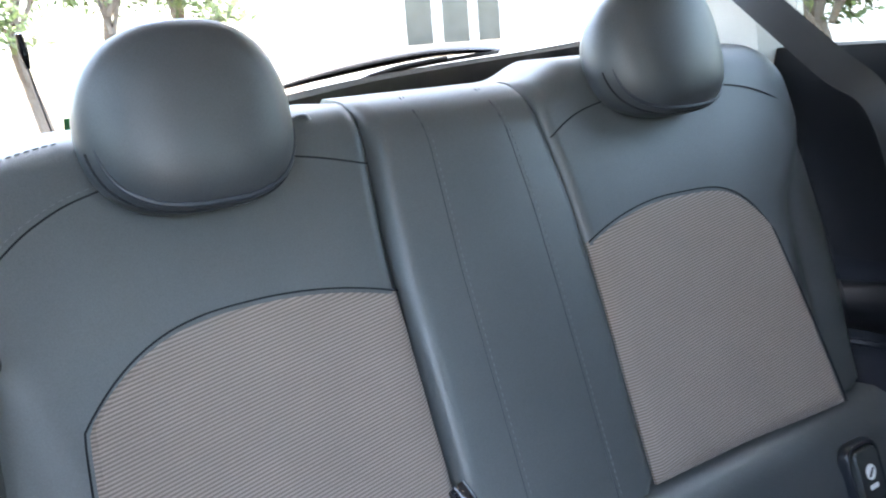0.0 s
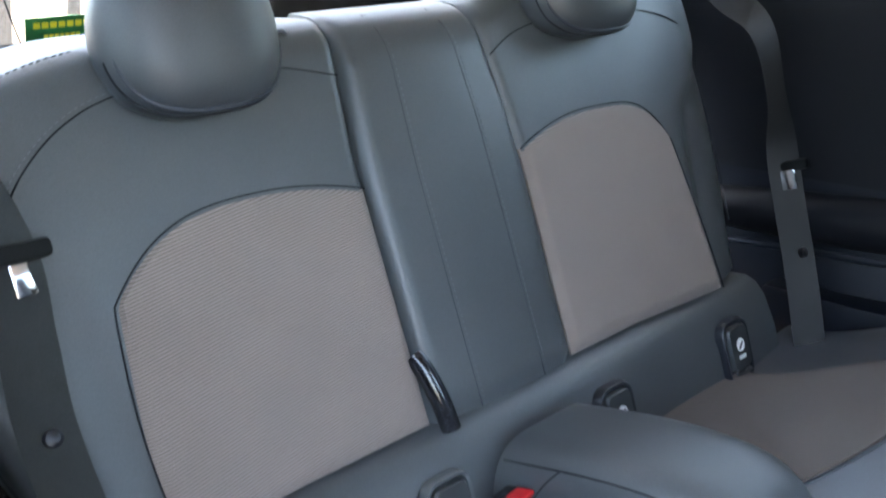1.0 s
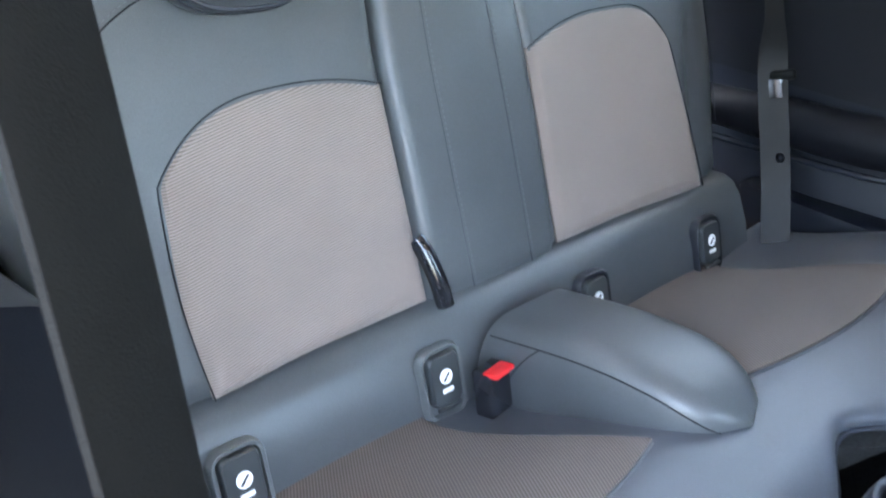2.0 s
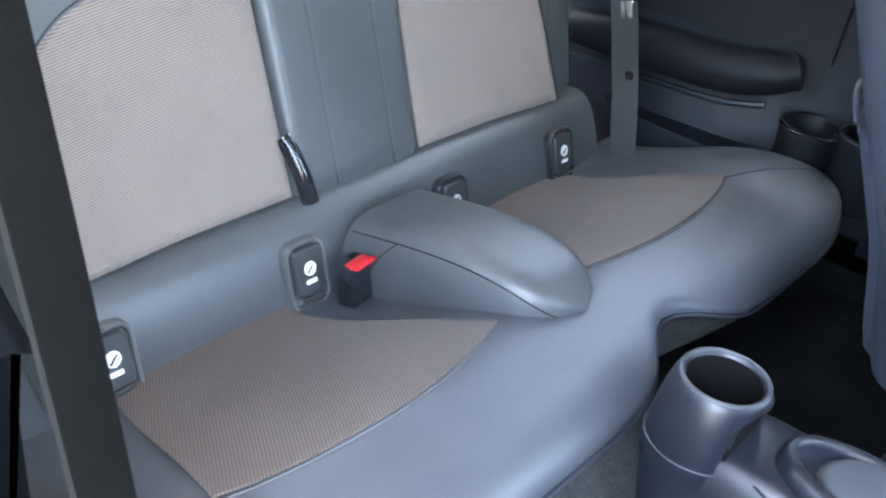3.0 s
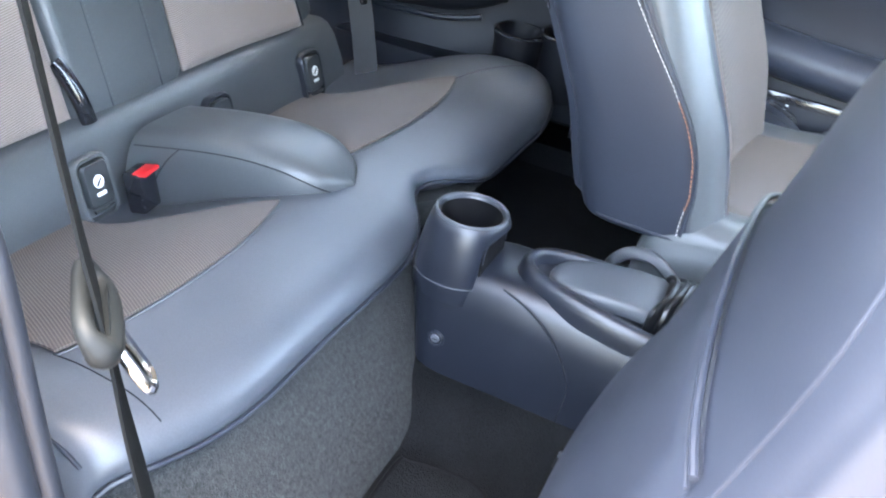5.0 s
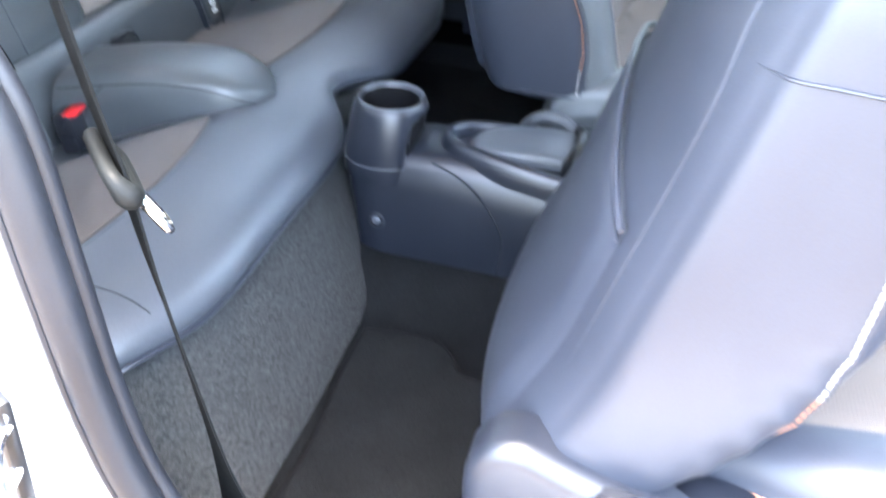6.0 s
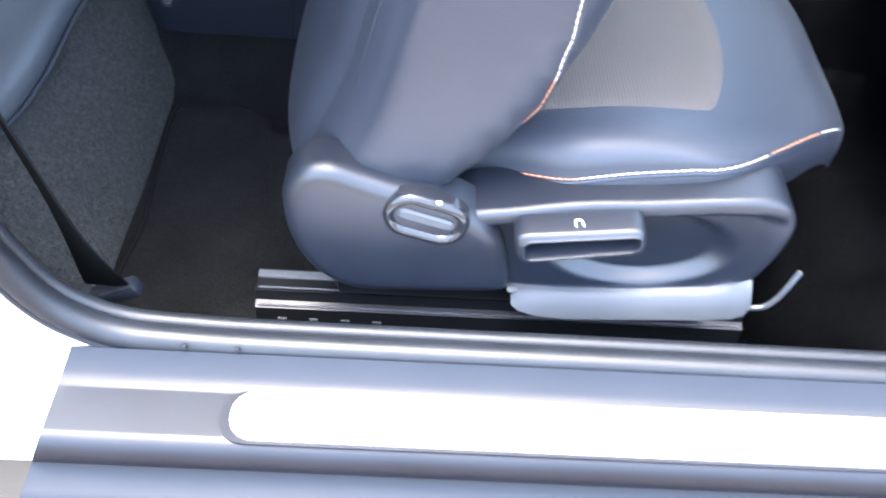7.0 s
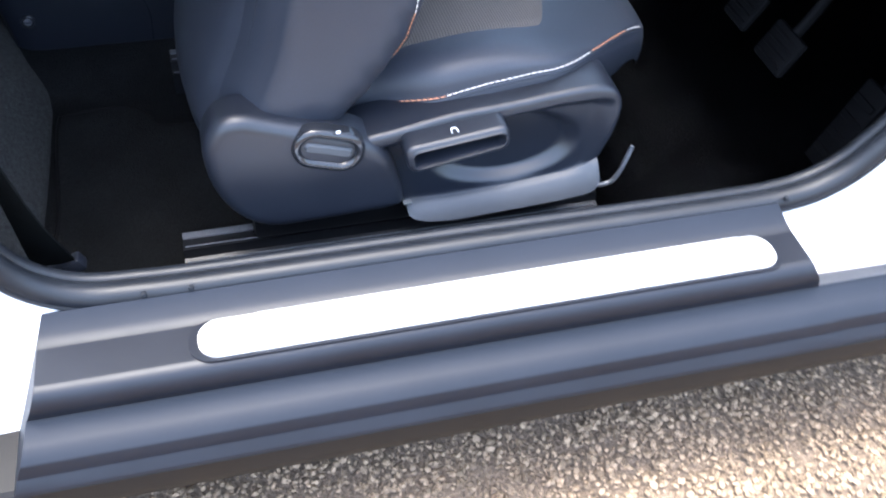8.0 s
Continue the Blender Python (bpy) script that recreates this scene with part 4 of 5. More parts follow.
pts = [(-0.727, -0.433, 1.20), (-0.722, -0.483, 1.05), (-0.7215, -0.511, 0.95), (-0.7210, -0.533, 0.85), (-0.7210, -0.544, 0.80), (-0.7205, -0.556, 0.75), (-0.716, -0.565, 0.68), (-0.708, -0.576, 0.60), (-0.691, -0.590, 0.47), (-0.674, -0.600, 0.372)]
across = [(math.cos(radians(q)), math.sin(radians(q)), 0) for q in (46, 46, 46, 46, 46, 46, 43, 42, 50, 84)]
part("webbing", ribbon(pts, across, 0.048, 0.0018), WEBBING, belt)
tu, tw = V((0.73, 0.68, 0.0)).normalized(), V((0.20, -0.50, -0.80)).normalized()
tc, tn = V((-0.7195, -0.551, 0.752)), tu.cross(tw).normalized()


def tongue_at(u, w, d=0.0):
    return tc + tu * u * 1.05 + tw * (w * 0.46 if w < 0.02 else 0.0092 + (w - 0.02) * 1.25) + tn * d


loop_line = spline([tongue_at(*p) for p in ((-0.026, -0.024), (0.0, -0.027), (0.026, -0.024), (0.030, -0.004), (0.024, 0.016), (0.0, 0.021), (-0.024, 0.016), (-0.030, -0.004))], 6, closed=True)
tongue = part("tongue", tube(loop_line, [0.0056 + 0.0030 * step(0.35, 0.55, q / len(loop_line)) * step(0.98, 0.80, q / len(loop_line)) for q in range(len(loop_line))], 10, closed=True), TONGUE, belt, "grey plastic belt tongue")
plate_line = ((-0.026, 0.004), (0.026, 0.004), (0.022, 0.017), (0.010, 0.024), (-0.010, 0.024), (-0.022, 0.017))
part("tongue_plate", loft([[tongue_at(u, w, d) for u, w in plate_line] for d in (-0.006, 0.006)]), TONGUE, tongue)
blade = spline([tongue_at(*p) for p in ((-0.0095, 0.022), (-0.0095, 0.044), (-0.006, 0.053), (0.006, 0.053), (0.0095, 0.044), (0.0095, 0.022))], 5)
part("tongue_blade", tube(blade, 0.0034, 8), CHROME, tongue, "bright metal blade")
part("foot", box((-0.674, -0.606, 0.362), (0.018, 0.054, 0.018), 0.004, m=Matrix.Rotation(radians(-25), 4, "X")), PLASTIC, belt)


# ---- the front seats ----
def front_seat(cx, s, back, lean, off, wing, label):
    """A front seat; s: the side (-1 right) on which its controls are, back: how far it stands back, lean: the rake of its backrest, wing: how far its side bolsters stand forward."""
    ob = thing("car_seat", (cx, -1.05 + back, 0.25), label, "car seat", "front seats")

    def pos(a, y, z):
        """a: metres outboard of the seat's middle."""
        if s < 0:
            z += (-0.022 + 0.06 * (y + 0.9)) * min(max((z - 0.31) / 0.17, 0), 1)
            y = -0.918 + (y + 0.895) * 0.88
        return V((cx + s * a, y + back, z))

    def raw(a, y, z):
        return V((cx + s * a, y + back, z))

    def top(a, y):
        f = (0.535 if s < 0 else 0.472) + 0.032 * step(-0.90, -1.15, y) - 0.006 * step(-1.2, -1.36, y)
        return f + 0.016 * (abs(a) / 0.2) ** 2 * step(-1.36, -1.1, y)

    def half(y):
        if s < 0:
            return 0.194 + 0.038 * step(-0.94, -1.06, y) - 0.110 * step(-1.18, -1.42, y)
        return 0.252 - 0.030 * step(-0.88, -1.20, y) - 0.075 * step(-1.18, -1.40, y)

    def brink(y):
        """Height of the stitched edge of the cushion."""
        if s < 0:
            return along(((-1.36, 0.500), (-1.32, 0.510), (-1.27, 0.520), (-1.238, 0.524), (-1.164, 0.523), (-1.10, 0.514), (-1.063, 0.506), (-1.0, 0.486), (-0.958, 0.462), (-0.925, 0.442), (-0.86, 0.415)), y)
        return top(0.22, y) - 0.042
    # seat cushion
    rows = []
    for i in range(49):
        y = (-0.80 if s < 0 else -0.80) - (0.60 if s < 0 else 0.58) * (1 - (1 - i / 48) ** 1.35)
        w = half(y) - roll(y + 1.405, 0.07) * 0.8
        fall = roll(y + 1.405, 0.075) + (roll(-0.80 - y, 0.09) * 0.8 if s > 0 else 0)
        line = []
        for j in range(41):
            a = w * math.sin(math.pi / 2 * (j / 20 - 1))
            p = pos(a, y, top(a, y))
            k = max(0.0, (abs(a) - (w - 0.055)) / 0.055)
            low_edge = brink(p.y - back)
            p.z = low_edge + (p.z - low_edge) * math.sqrt(max(0.0, 1 - k * k)) - fall * 0.9
            line.append(p)
        foot = pos(w, y, 0.43)
        e = line[-1].z
        out = [V((cx + s * (w + dw), foot.y, z)) for dw, z in ((0.004, e - 0.008), (0.006, e - 0.022), (0.000, e - 0.05), (-0.02, 0.425))]
        inn = [V((cx - s * (w + dw), foot.y, z)) for dw, z in ((-0.02, 0.425), (0.000, e - 0.05), (0.006, e - 0.022), (0.004, e - 0.008))]
        rows.append(line + out + inn)
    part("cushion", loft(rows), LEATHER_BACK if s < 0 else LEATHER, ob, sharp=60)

    def seat_cloth(u, v):
        y = -0.86 - 0.340 * v - 0.050 * math.sin(math.pi * u) ** 0.7 * v
        w = 0.176 - 0.012 * max(0.0, (v - 0.72) / 0.28) ** 2.2 - 0.05 * (1 - min(1, v / 0.12)) ** 2
        a = w * (2 * u - 1)
        return pos(a, y, top(a, y))
    part("cloth_insert", patch(lambda u, v: seat_cloth(u if s < 0 else 1 - u, v), 24, 26, lift=0.003, soft=0.06), FABRIC_FRONT_SHADED, ob, "taupe woven cloth insert")
    edge = []
    for q in range(61):
        y = -0.918 - 0.445 * q / 60 if s < 0 else -0.88 - 0.48 * q / 60
        w = half(y) - roll(y + 1.405, 0.07) * 0.8
        p = pos(w, y, 0.5)
        edge.append(V((p.x + s * 0.0022, p.y, brink(p.y - back) - roll(y + 1.405, 0.075) * 0.9 - 0.001)))
    part("piping", tube([p - V((0, 0, 0.004)) for p in edge], 0.0022, 6), LEATHER_BACK, ob)
    part("orange_stitching", stitches(edge[:18], 0.0062, 0.0010, 0.0008), THREAD_ORANGE, ob, "orange stitching")
    part("pale_stitching", stitches(edge[18:46], 0.0062, 0.0010, 0.0008), THREAD, ob, "pale stitching along the cushion edge")
    part("orange_stitching", stitches(edge[46:56], 0.0062, 0.0010, 0.0008), THREAD_ORANGE, ob, "orange stitching")
    part("pale_stitching", stitches(edge[56:], 0.0062, 0.0010, 0.0008), THREAD, ob, "pale stitching along the cushion edge")

    # backrest
    def mid(z):
        return -0.862 + off + lean * (z - 0.55) + 0.025 * step(0.62, 0.45, z)

    def wide(z):
        return 0.246 + 0.012 * math.sin(math.pi * min(max((z - 0.45) / 0.5, 0), 1)) - 0.07 * step(0.9, 1.16, z)

    def deep(z):
        if s > 0:
            return 0.122 - 0.03 * step(0.85, 1.15, z)
        return 0.128 - 0.034 * step(0.42, 0.80, z) + 0.016 * step(0.5, 0.75, z) - 0.05 * step(0.85, 1.15, z) - 0.02 * step(0.56, 0.44, z)

    def wrinkle(q, z):
        """Soft gathers in the cover just above the hinge."""
        h = 0.0
        for q0, z0, run, up in ((1.06, 0.552, 0.30, 0.022), (1.08, 0.586, 0.28, 0.026), (1.05, 0.622, 0.30, 0.018), (1.10, 0.655, 0.28, 0.020), (1.08, 0.692, 0.26, 0.012)):
            u, v = (q - q0) * 0.13, z - z0
            k = math.hypot(run * 0.13, up)
            du, dv = run * 0.13 / k, up / k
            reach, over = u * du + v * dv, v * du - u * dv
            h += (0.0021 * math.exp(-(over / 0.009) ** 2) - 0.0018 * math.exp(-((over + 0.016) / 0.010) ** 2)) * math.exp(-(reach / 0.030) ** 2)
        return h

    def around(q, z, extra=0.0):
        """A point of the backrest's skin: q turns from its front through the outboard side to its back."""
        c, d = math.cos(q), math.sin(q)
        e = 0.62 if c > 0 else 0.62 + 0.30 * min(1, -3 * c)
        if s > 0:
            e = 0.44 if c > 0 else 0.40
        elif c > 0:
            e = 0.42
        w, b = wide(z) + extra, (deep(z) if c < 0 else 0.115 - (0.036 * step(0.55, 0.46, z) if s < 0 else 0.0) - 0.03 * step(0.85, 1.15, z) + wing * math.sin(math.pi * min(max((z - 0.53) / 0.44, 0), 1))) + extra
        a = w * math.copysign(abs(d) ** e, d)
        f = b * math.copysign(abs(c) ** e, c)
        dish = 0.045 * (1 - (min(abs(a), 0.19) / 0.19) ** 2) if c > 0 else -0.012 * (1 - (a / w) ** 2)
        if s < 0 and 0.6 < q < 2.1 and z < 0.76:
            f += math.copysign(wrinkle(q, z) * 0.5, c)
            a += wrinkle(q, z) * math.copysign(1, d)
        return pos(a, mid(z) - f + dish * (1 if c > 0 else 1), z)
    rows = []
    for i in range(145):
        z = 0.43 + 0.72 * i / 144
        k = roll(1.155 - z, 0.09)
        rows.append([around(2 * math.pi * j / 128, z, -min(k, 0.07) - 0.03 * step(0.448, 0.43, z)) for j in range(128)])
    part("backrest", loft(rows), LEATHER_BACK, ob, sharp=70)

    def back_cloth(u, v):
        z = (0.56 if s < 0 else 0.455) + (0.40 if s < 0 else 0.505) * v
        q = (u - 0.5) * 1.15
        return around(q, z)
    part("back_cloth_insert", patch(lambda u, v: back_cloth(u if s > 0 else 1 - u, v), 20, 24, lift=0.003, soft=0.06), FABRIC_FRONT_SHADED, ob, "taupe woven cloth insert")
    def seam_q(z):
        """Where the stitched side seam runs at a height, as a turn about the backrest."""
        if s < 0:
            want = along(((0.461, -0.909), (0.484, -0.935), (0.512, -0.962), (0.546, -0.988), (0.581, -1.004), (0.615, -1.012), (0.68, -1.022), (0.76, -1.025), (0.9, -1.02), (1.1, -1.0)), z - 0.018)
        else:
            want = mid(z) + back - along(((0.455, 0.041), (0.52, 0.064), (0.571, 0.068), (0.624, 0.064), (0.666, 0.056), (0.724, 0.039), (0.78, 0.024), (0.86, 0.008), (1.1, 0.0)), z)
        lo, hi = 0.15, 1.9
        for _ in range(30):
            half_way = (lo + hi) / 2
            if around(half_way, z).y < want:
                lo = half_way
            else:
                hi = half_way
        return lo
    low_end = 0.485 if s < 0 else 0.452
    levels = [low_end + (1.03 - low_end) * q / 60 for q in range(61)]
    turns = [seam_q(z) for z in levels]
    for k, nm in ((1, "side_piping"), (-1, "inner_piping")):
        part(nm, tube([around(k * (q - 0.035), z, 0.0006) for q, z in zip(turns, levels)], 0.0026, 6), LEATHER_BACK, ob)
        line = [around(k * q, z, 0.0010) for q, z in zip(turns, levels)]
        n0, n1 = (0, 18) if s < 0 else (5, 20)
        part("orange_stitching", stitches(line[n0:n1 + 1], 0.0058, 0.0012, 0.0007), THREAD_ORANGE, ob, "orange stitching")
        part("pale_stitching", stitches(line[n1:], 0.0058, 0.0012, 0.0007), THREAD, ob, "pale stitching down the side seam")
        if n0:
            part("pale_stitching", stitches(line[:n0 + 1], 0.0058, 0.0012, 0.0007), THREAD, ob, "pale stitching down the side seam")
        if s > 0:
            def bolster(u, v, k=k):
                i = min(int(v * 60), 59)
                q = turns[i] + (turns[i + 1] - turns[i]) * (v * 60 - i)
                return around(k * (q - 0.045 + (0.60 - q + 0.045) * (u if k < 0 else 1 - u)), levels[0] + (levels[-1] - levels[0]) * v)
            # Same leatherette as the backrest; the paler colour paints the light on it.
            part("lit_bolster", patch(bolster, 14, 40, lift=0.0015, soft=0.05), LEATHER, ob, "leatherette side bolster, paled as if lit")
            part("hem", tube([around(k * q, 0.453, 0.002) for q in [0.6 + 1.25 * i / 20 for i in range(21)]], 0.0022, 6), LEATHER_BACK, ob)
        else:
            line = [around(k * (2.04 + 0.12 * step(0.46, 0.62, z) + 0.12 * step(0.82, 0.95, z)), z, 0.0004) for z in [0.60 + 0.49 * q / 40 for q in range(41)]]
            part("cross_seam", tube([around(k * (2.05 - 0.95 * i / 20), 0.866 + 0.010 * i / 20, 0.0003) for i in range(21)], [0.0002 + 0.0012 * min(1, i / 5, (20 - i) / 5) for i in range(21)], 6), LEATHER_BACK, ob)
            part("rear_seam", tube(line, [0.0002 + 0.0014 * min(1, i / 12, (40 - i) / 6) for i in range(41)], 6), LEATHER_BACK, ob)
    # map pocket on the back, with a piped mouth
    def pocket(u, v):
        q = math.pi + 0.87 * (2 * u - 1)
        return around(q, 0.46 + 0.262 * v + 0.030 * math.cos(math.pi * (u - 0.5)) * v, 0.002)
    part("map_pocket", patch(lambda u, v: pocket(u if s > 0 else 1 - u, v), 18, 18, lift=0.006, soft=0.08), LEATHER_BACK, ob)
    for drop, r in ((0.0, 0.0030), (0.010, 0.0016)):
        rim = spline([around(q, z - drop, 0.0085 - drop * 0.15) for q, z in ((4.0, 0.722), (3.6, 0.746), (3.2, 0.754), (2.94, 0.750), (2.67, 0.741), (2.45, 0.730), (2.27, 0.720))], 6)
        part("pocket_piping", tube(rim, r, 8), LEATHER_BACK, ob)

    # plastic side cover with round hinge, catch and height lever
    hinge = [(-0.778, 0.485), (-0.786, 0.510), (-0.802, 0.527), (-0.824, 0.531), (-0.849, 0.523), (-0.881, 0.512), (-0.920, 0.499), (-0.957, 0.480), (-0.983, 0.455), (-0.994, 0.422), (-1.001, 0.380), (-0.985, 0.370), (-0.948, 0.368), (-0.894, 0.366), (-0.840, 0.367), (-0.804, 0.392), (-0.783, 0.436)]
    hinge = [(p.x, p.y) for p in spline([(*p, 0) for p in hinge], 4, closed=True)]
    hc = part("hinge_cover", shell(hinge, 0.225, 0.271, 0.016, raw, lambda y, z: 0.004 * math.exp(-((y + 0.88) ** 2 + (z - 0.44) ** 2) / 0.006)), PLASTIC, ob, "round grained plastic hinge cover", sharp=60)
    rise_line = ((-1.30, 0.500), (-1.263, 0.508), (-1.229, 0.512), (-1.191, 0.511), (-1.124, 0.503), (-1.057, 0.497), (-0.992, 0.484), (-0.953, 0.476), (-0.90, 0.460))

    def face(y, z):
        """Shape of the side cover: a rolled top, a hollow under it and a scooped oval beside the lever."""
        d = along(rise_line, y) - z
        h = -0.013 * step(0.014, 0.030, d) * step(-1.262, -1.225, y)
        r = math.hypot((y + 1.125) / 0.098, (z - 0.430) / 0.054)
        return h - 0.014 * step(1.02, 0.74, r) * step(0.010, 0.03, d)
    lower = [(-0.93, 0.455), (-0.953, 0.476), (-0.992, 0.484), (-1.057, 0.497), (-1.124, 0.503), (-1.191, 0.511), (-1.229, 0.512), (-1.252, 0.504), (-1.264, 0.480), (-1.262, 0.450), (-1.254, 0.420), (-1.243, 0.396), (-1.206, 0.379), (-1.133, 0.371), (-1.06, 0.367), (-1.003, 0.368), (-0.975, 0.38), (-0.95, 0.42)]
    lower = [(p.x, p.y) for p in spline([(*p, 0) for p in lower], 6, closed=True)]
    part("side_cover", shell(lower, 0.20, 0.264, 0.009, raw, face, 40), PLASTIC, ob, "grained plastic seat side cover", sharp=60)
    stations = ((-1.004, 0.370, 0.362), (-1.012, 0.370, 0.352), (-1.030, 0.369, 0.344), (-1.060, 0.368, 0.341), (-1.133, 0.372, 0.345), (-1.206, 0.380, 0.349), (-1.232, 0.389, 0.352), (-1.243, 0.396, 0.358), (-1.247, 0.397, 0.372))
    rings = []
    for y, zt, zb in stations:
        rings.append([raw(0.19, y, zt), raw(0.256, y, zt), raw(0.262, y, zt - (zt - zb) * 0.2), raw(0.270, y, zt - (zt - zb) * 0.55), raw(0.275, y, zt - (zt - zb) * 0.88), raw(0.272, y, zb), raw(0.19, y, zb)])
    # Paler than the cover: light from above on the tilted skirt, put into its colour.
    part("lower_skirt", loft(rings), PLASTIC_GREY, ob, "smooth lower skirt, paled as if lit from above", sharp=45)
    part("skirt_clip", box(raw(0.266, -1.004, 0.376), (0.006, 0.010, 0.004), 0.001), COVER_GREY, ob, "grey plastic clip")
    # folding catch: a gloss oval ring round a slot with a bar in it
    tilt = math.radians(18)

    def oval_at(w, h, a):
        return [raw(a, -0.913 - (u * math.cos(tilt) + v * math.sin(tilt)), 0.479 + v * math.cos(tilt) - u * math.sin(tilt)) for u, v in rounded(w, h, h * 0.49, 7)]
    rings = [oval_at(w, h, a) for w, h, a in ((0.084, 0.054, 0.262), (0.084, 0.054, 0.272), (0.080, 0.050, 0.2775), (0.072, 0.042, 0.2795), (0.064, 0.034, 0.278), (0.060, 0.030, 0.272), (0.058, 0.028, 0.262))]
    part("catch_ring", loft(rings), GLOSS, hc, "gloss black fold-forward catch", sharp=60)
    part("catch_bar", loft([oval_at(w, h, a) for w, h, a in ((0.056, 0.012, 0.262), (0.056, 0.012, 0.274), (0.050, 0.008, 0.2765))]), PLASTIC_GREY, hc)
    part("catch_mark", box(raw(0.280, -0.924, 0.507), (0.0025, 0.005, 0.003), 0.0008), WHITE_PRINT, hc)
    # height lever: a rounded grip with a slot for the fingers
    grip_line = ((-0.994, 0.4800), (-1.115, 0.4965), (-1.119, 0.4630), (-1.001, 0.4420))
    slot_line = ((-1.003, 0.4745), (-1.112, 0.490), (-1.1125, 0.4695), (-1.006, 0.449))
    rings = []
    for line, r, d, a in ((grip_line, 0.013, 0, 0.235), (grip_line, 0.013, 0, 0.287), (grip_line, 0.013, 0.0012, 0.2905), (grip_line, 0.012, 0.004, 0.2925), (slot_line, 0.010, -0.0018, 0.2928), (slot_line, 0.010, -0.0006, 0.2945), (slot_line, 0.010, 0.0008, 0.2945), (slot_line, 0.010, 0.0016, 0.292), (slot_line, 0.010, 0.0026, 0.262)):
        rings.append([raw(a, y, z) for y, z in inset(roundpoly(line, r, 6), d)])
    lever = part("height_lever", loft(rings), PLASTIC, ob, "plastic height lever with a finger slot and white symbol", sharp=50)
    part("lever_lining", loft([[raw(a, y, z) for y, z in inset(roundpoly(slot_line, 0.010, 6), 0.0034)] for a in (0.255, 0.268)]), BLACK, lever)
    part("lever_symbol", tube(spline([raw(0.283, -1.0510, 0.4880), raw(0.276, -1.0510, 0.4880), raw(0.2740, -1.0540, 0.4885), raw(0.276, -1.0570, 0.4890), raw(0.283, -1.0580, 0.4891)], 4), 0.0009, 6, flat=0.6), WHITE_PRINT, lever, "small white symbol")
    # rails on the floor
    for a, nm in ((0.216, "rail"), (-0.19, "rail")):
        prof = [(-0.020, 0.262), (-0.020, 0.285), (-0.008, 0.288), (-0.008, 0.304), (-0.020, 0.308), (-0.020, 0.313), (0.012, 0.313), (0.014, 0.300), (0.022, 0.296), (0.024, 0.262)]
        bm = loft([[raw(a + x, y, z - 0.002) for x, z in prof] for y in (-0.732, -1.27)])
        rail = part(nm, bm, STEEL, ob, "black steel seat rail")
        part("rail_edge", box(raw(a + 0.020, -1.00, 0.2965), (0.0022, 0.53, 0.0020), 0.0005), RAIL, rail, "bright strip along the rail")
        part("rail_edge", box(raw(a - 0.011, -0.84, 0.3125), (0.010, 0.215, 0.003), 0.0008), RAIL, rail, "bright strip along the rail")
        part("rail_edge", box(raw(a + 0.008, -0.92, 0.3125), (0.0018, 0.37, 0.0018), 0.0005), RAIL, rail, "bright strip along the rail")
        for q in range(4):
            part("rail_hole", box(raw(a + 0.0235, -0.76 - 0.035 * q, 0.278), (0.003, 0.010, 0.004), 0.001), PLASTIC_GREY, rail)
        part("bracket", box(raw(a, -1.02, 0.335), (0.03, 0.40, 0.045), 0.008), STEEL, ob)
    part("slide_bar", tube(spline([raw(0.225, -1.225, 0.345), raw(0.238, -1.255, 0.336), raw(0.238, -1.279, 0.335), raw(0.238, -1.290, 0.348), raw(0.237, -1.298, 0.372), raw(0.236, -1.303, 0.391)], 6), 0.0030, 8), RAIL, ob, "bright metal slide bar")
    part("under_pan", box(raw(0, -1.04, 0.385), (0.42, 0.40, 0.05), 0.02), STEEL, ob)
    # valance at the inboard foot of the backrest
    part("hinge_valance", tube(spline([raw(-0.245, -0.765, 0.345), raw(-0.262, -0.775, 0.395), raw(-0.266, -0.800, 0.423), raw(-0.266, -0.835, 0.424), raw(-0.264, -0.870, 0.395), raw(-0.262, -0.89, 0.36)], 6), 0.0095, 10, flat=0.6), PLASTIC_GREY, ob)
    low_side = [(-0.775, 0.36), (-0.80, 0.385), (-0.87, 0.405), (-0.97, 0.415), (-1.25, 0.43), (-1.27, 0.38), (-0.82, 0.34)]
    part("inner_cover", shell(roundpoly(low_side, 0.012, 3), -0.20, -0.244, -0.008, raw, inner=3), PLASTIC, ob)
    buck = part("buckle", box(pos(-0.275, -0.99, 0.485), (0.022, 0.036, 0.075), 0.006, m=Matrix.Rotation(radians(20), 4, "X")), GLOSS, ob)
    part("buckle_button", box(pos(-0.275, -1.004, 0.522), (0.018, 0.030, 0.006), 0.002), RED, buck)
    return ob


front_seat(-0.392, -1, 0.0, -0.27, 0.0, 0.05, "dark leatherette driver's seat with backrest tipped slightly forward")
front_seat(0.392, 1, 0.09, 0.48, 0.075, 0.0, "dark leatherette passenger seat with cloth insert and stitched side seams")

# ---- the centre console ----
console = thing("centre_console", (-0.01, -0.75, 0.27), "dark grained plastic centre console with rear cup holder and handbrake", "console")
MID = -0.030
sec = []
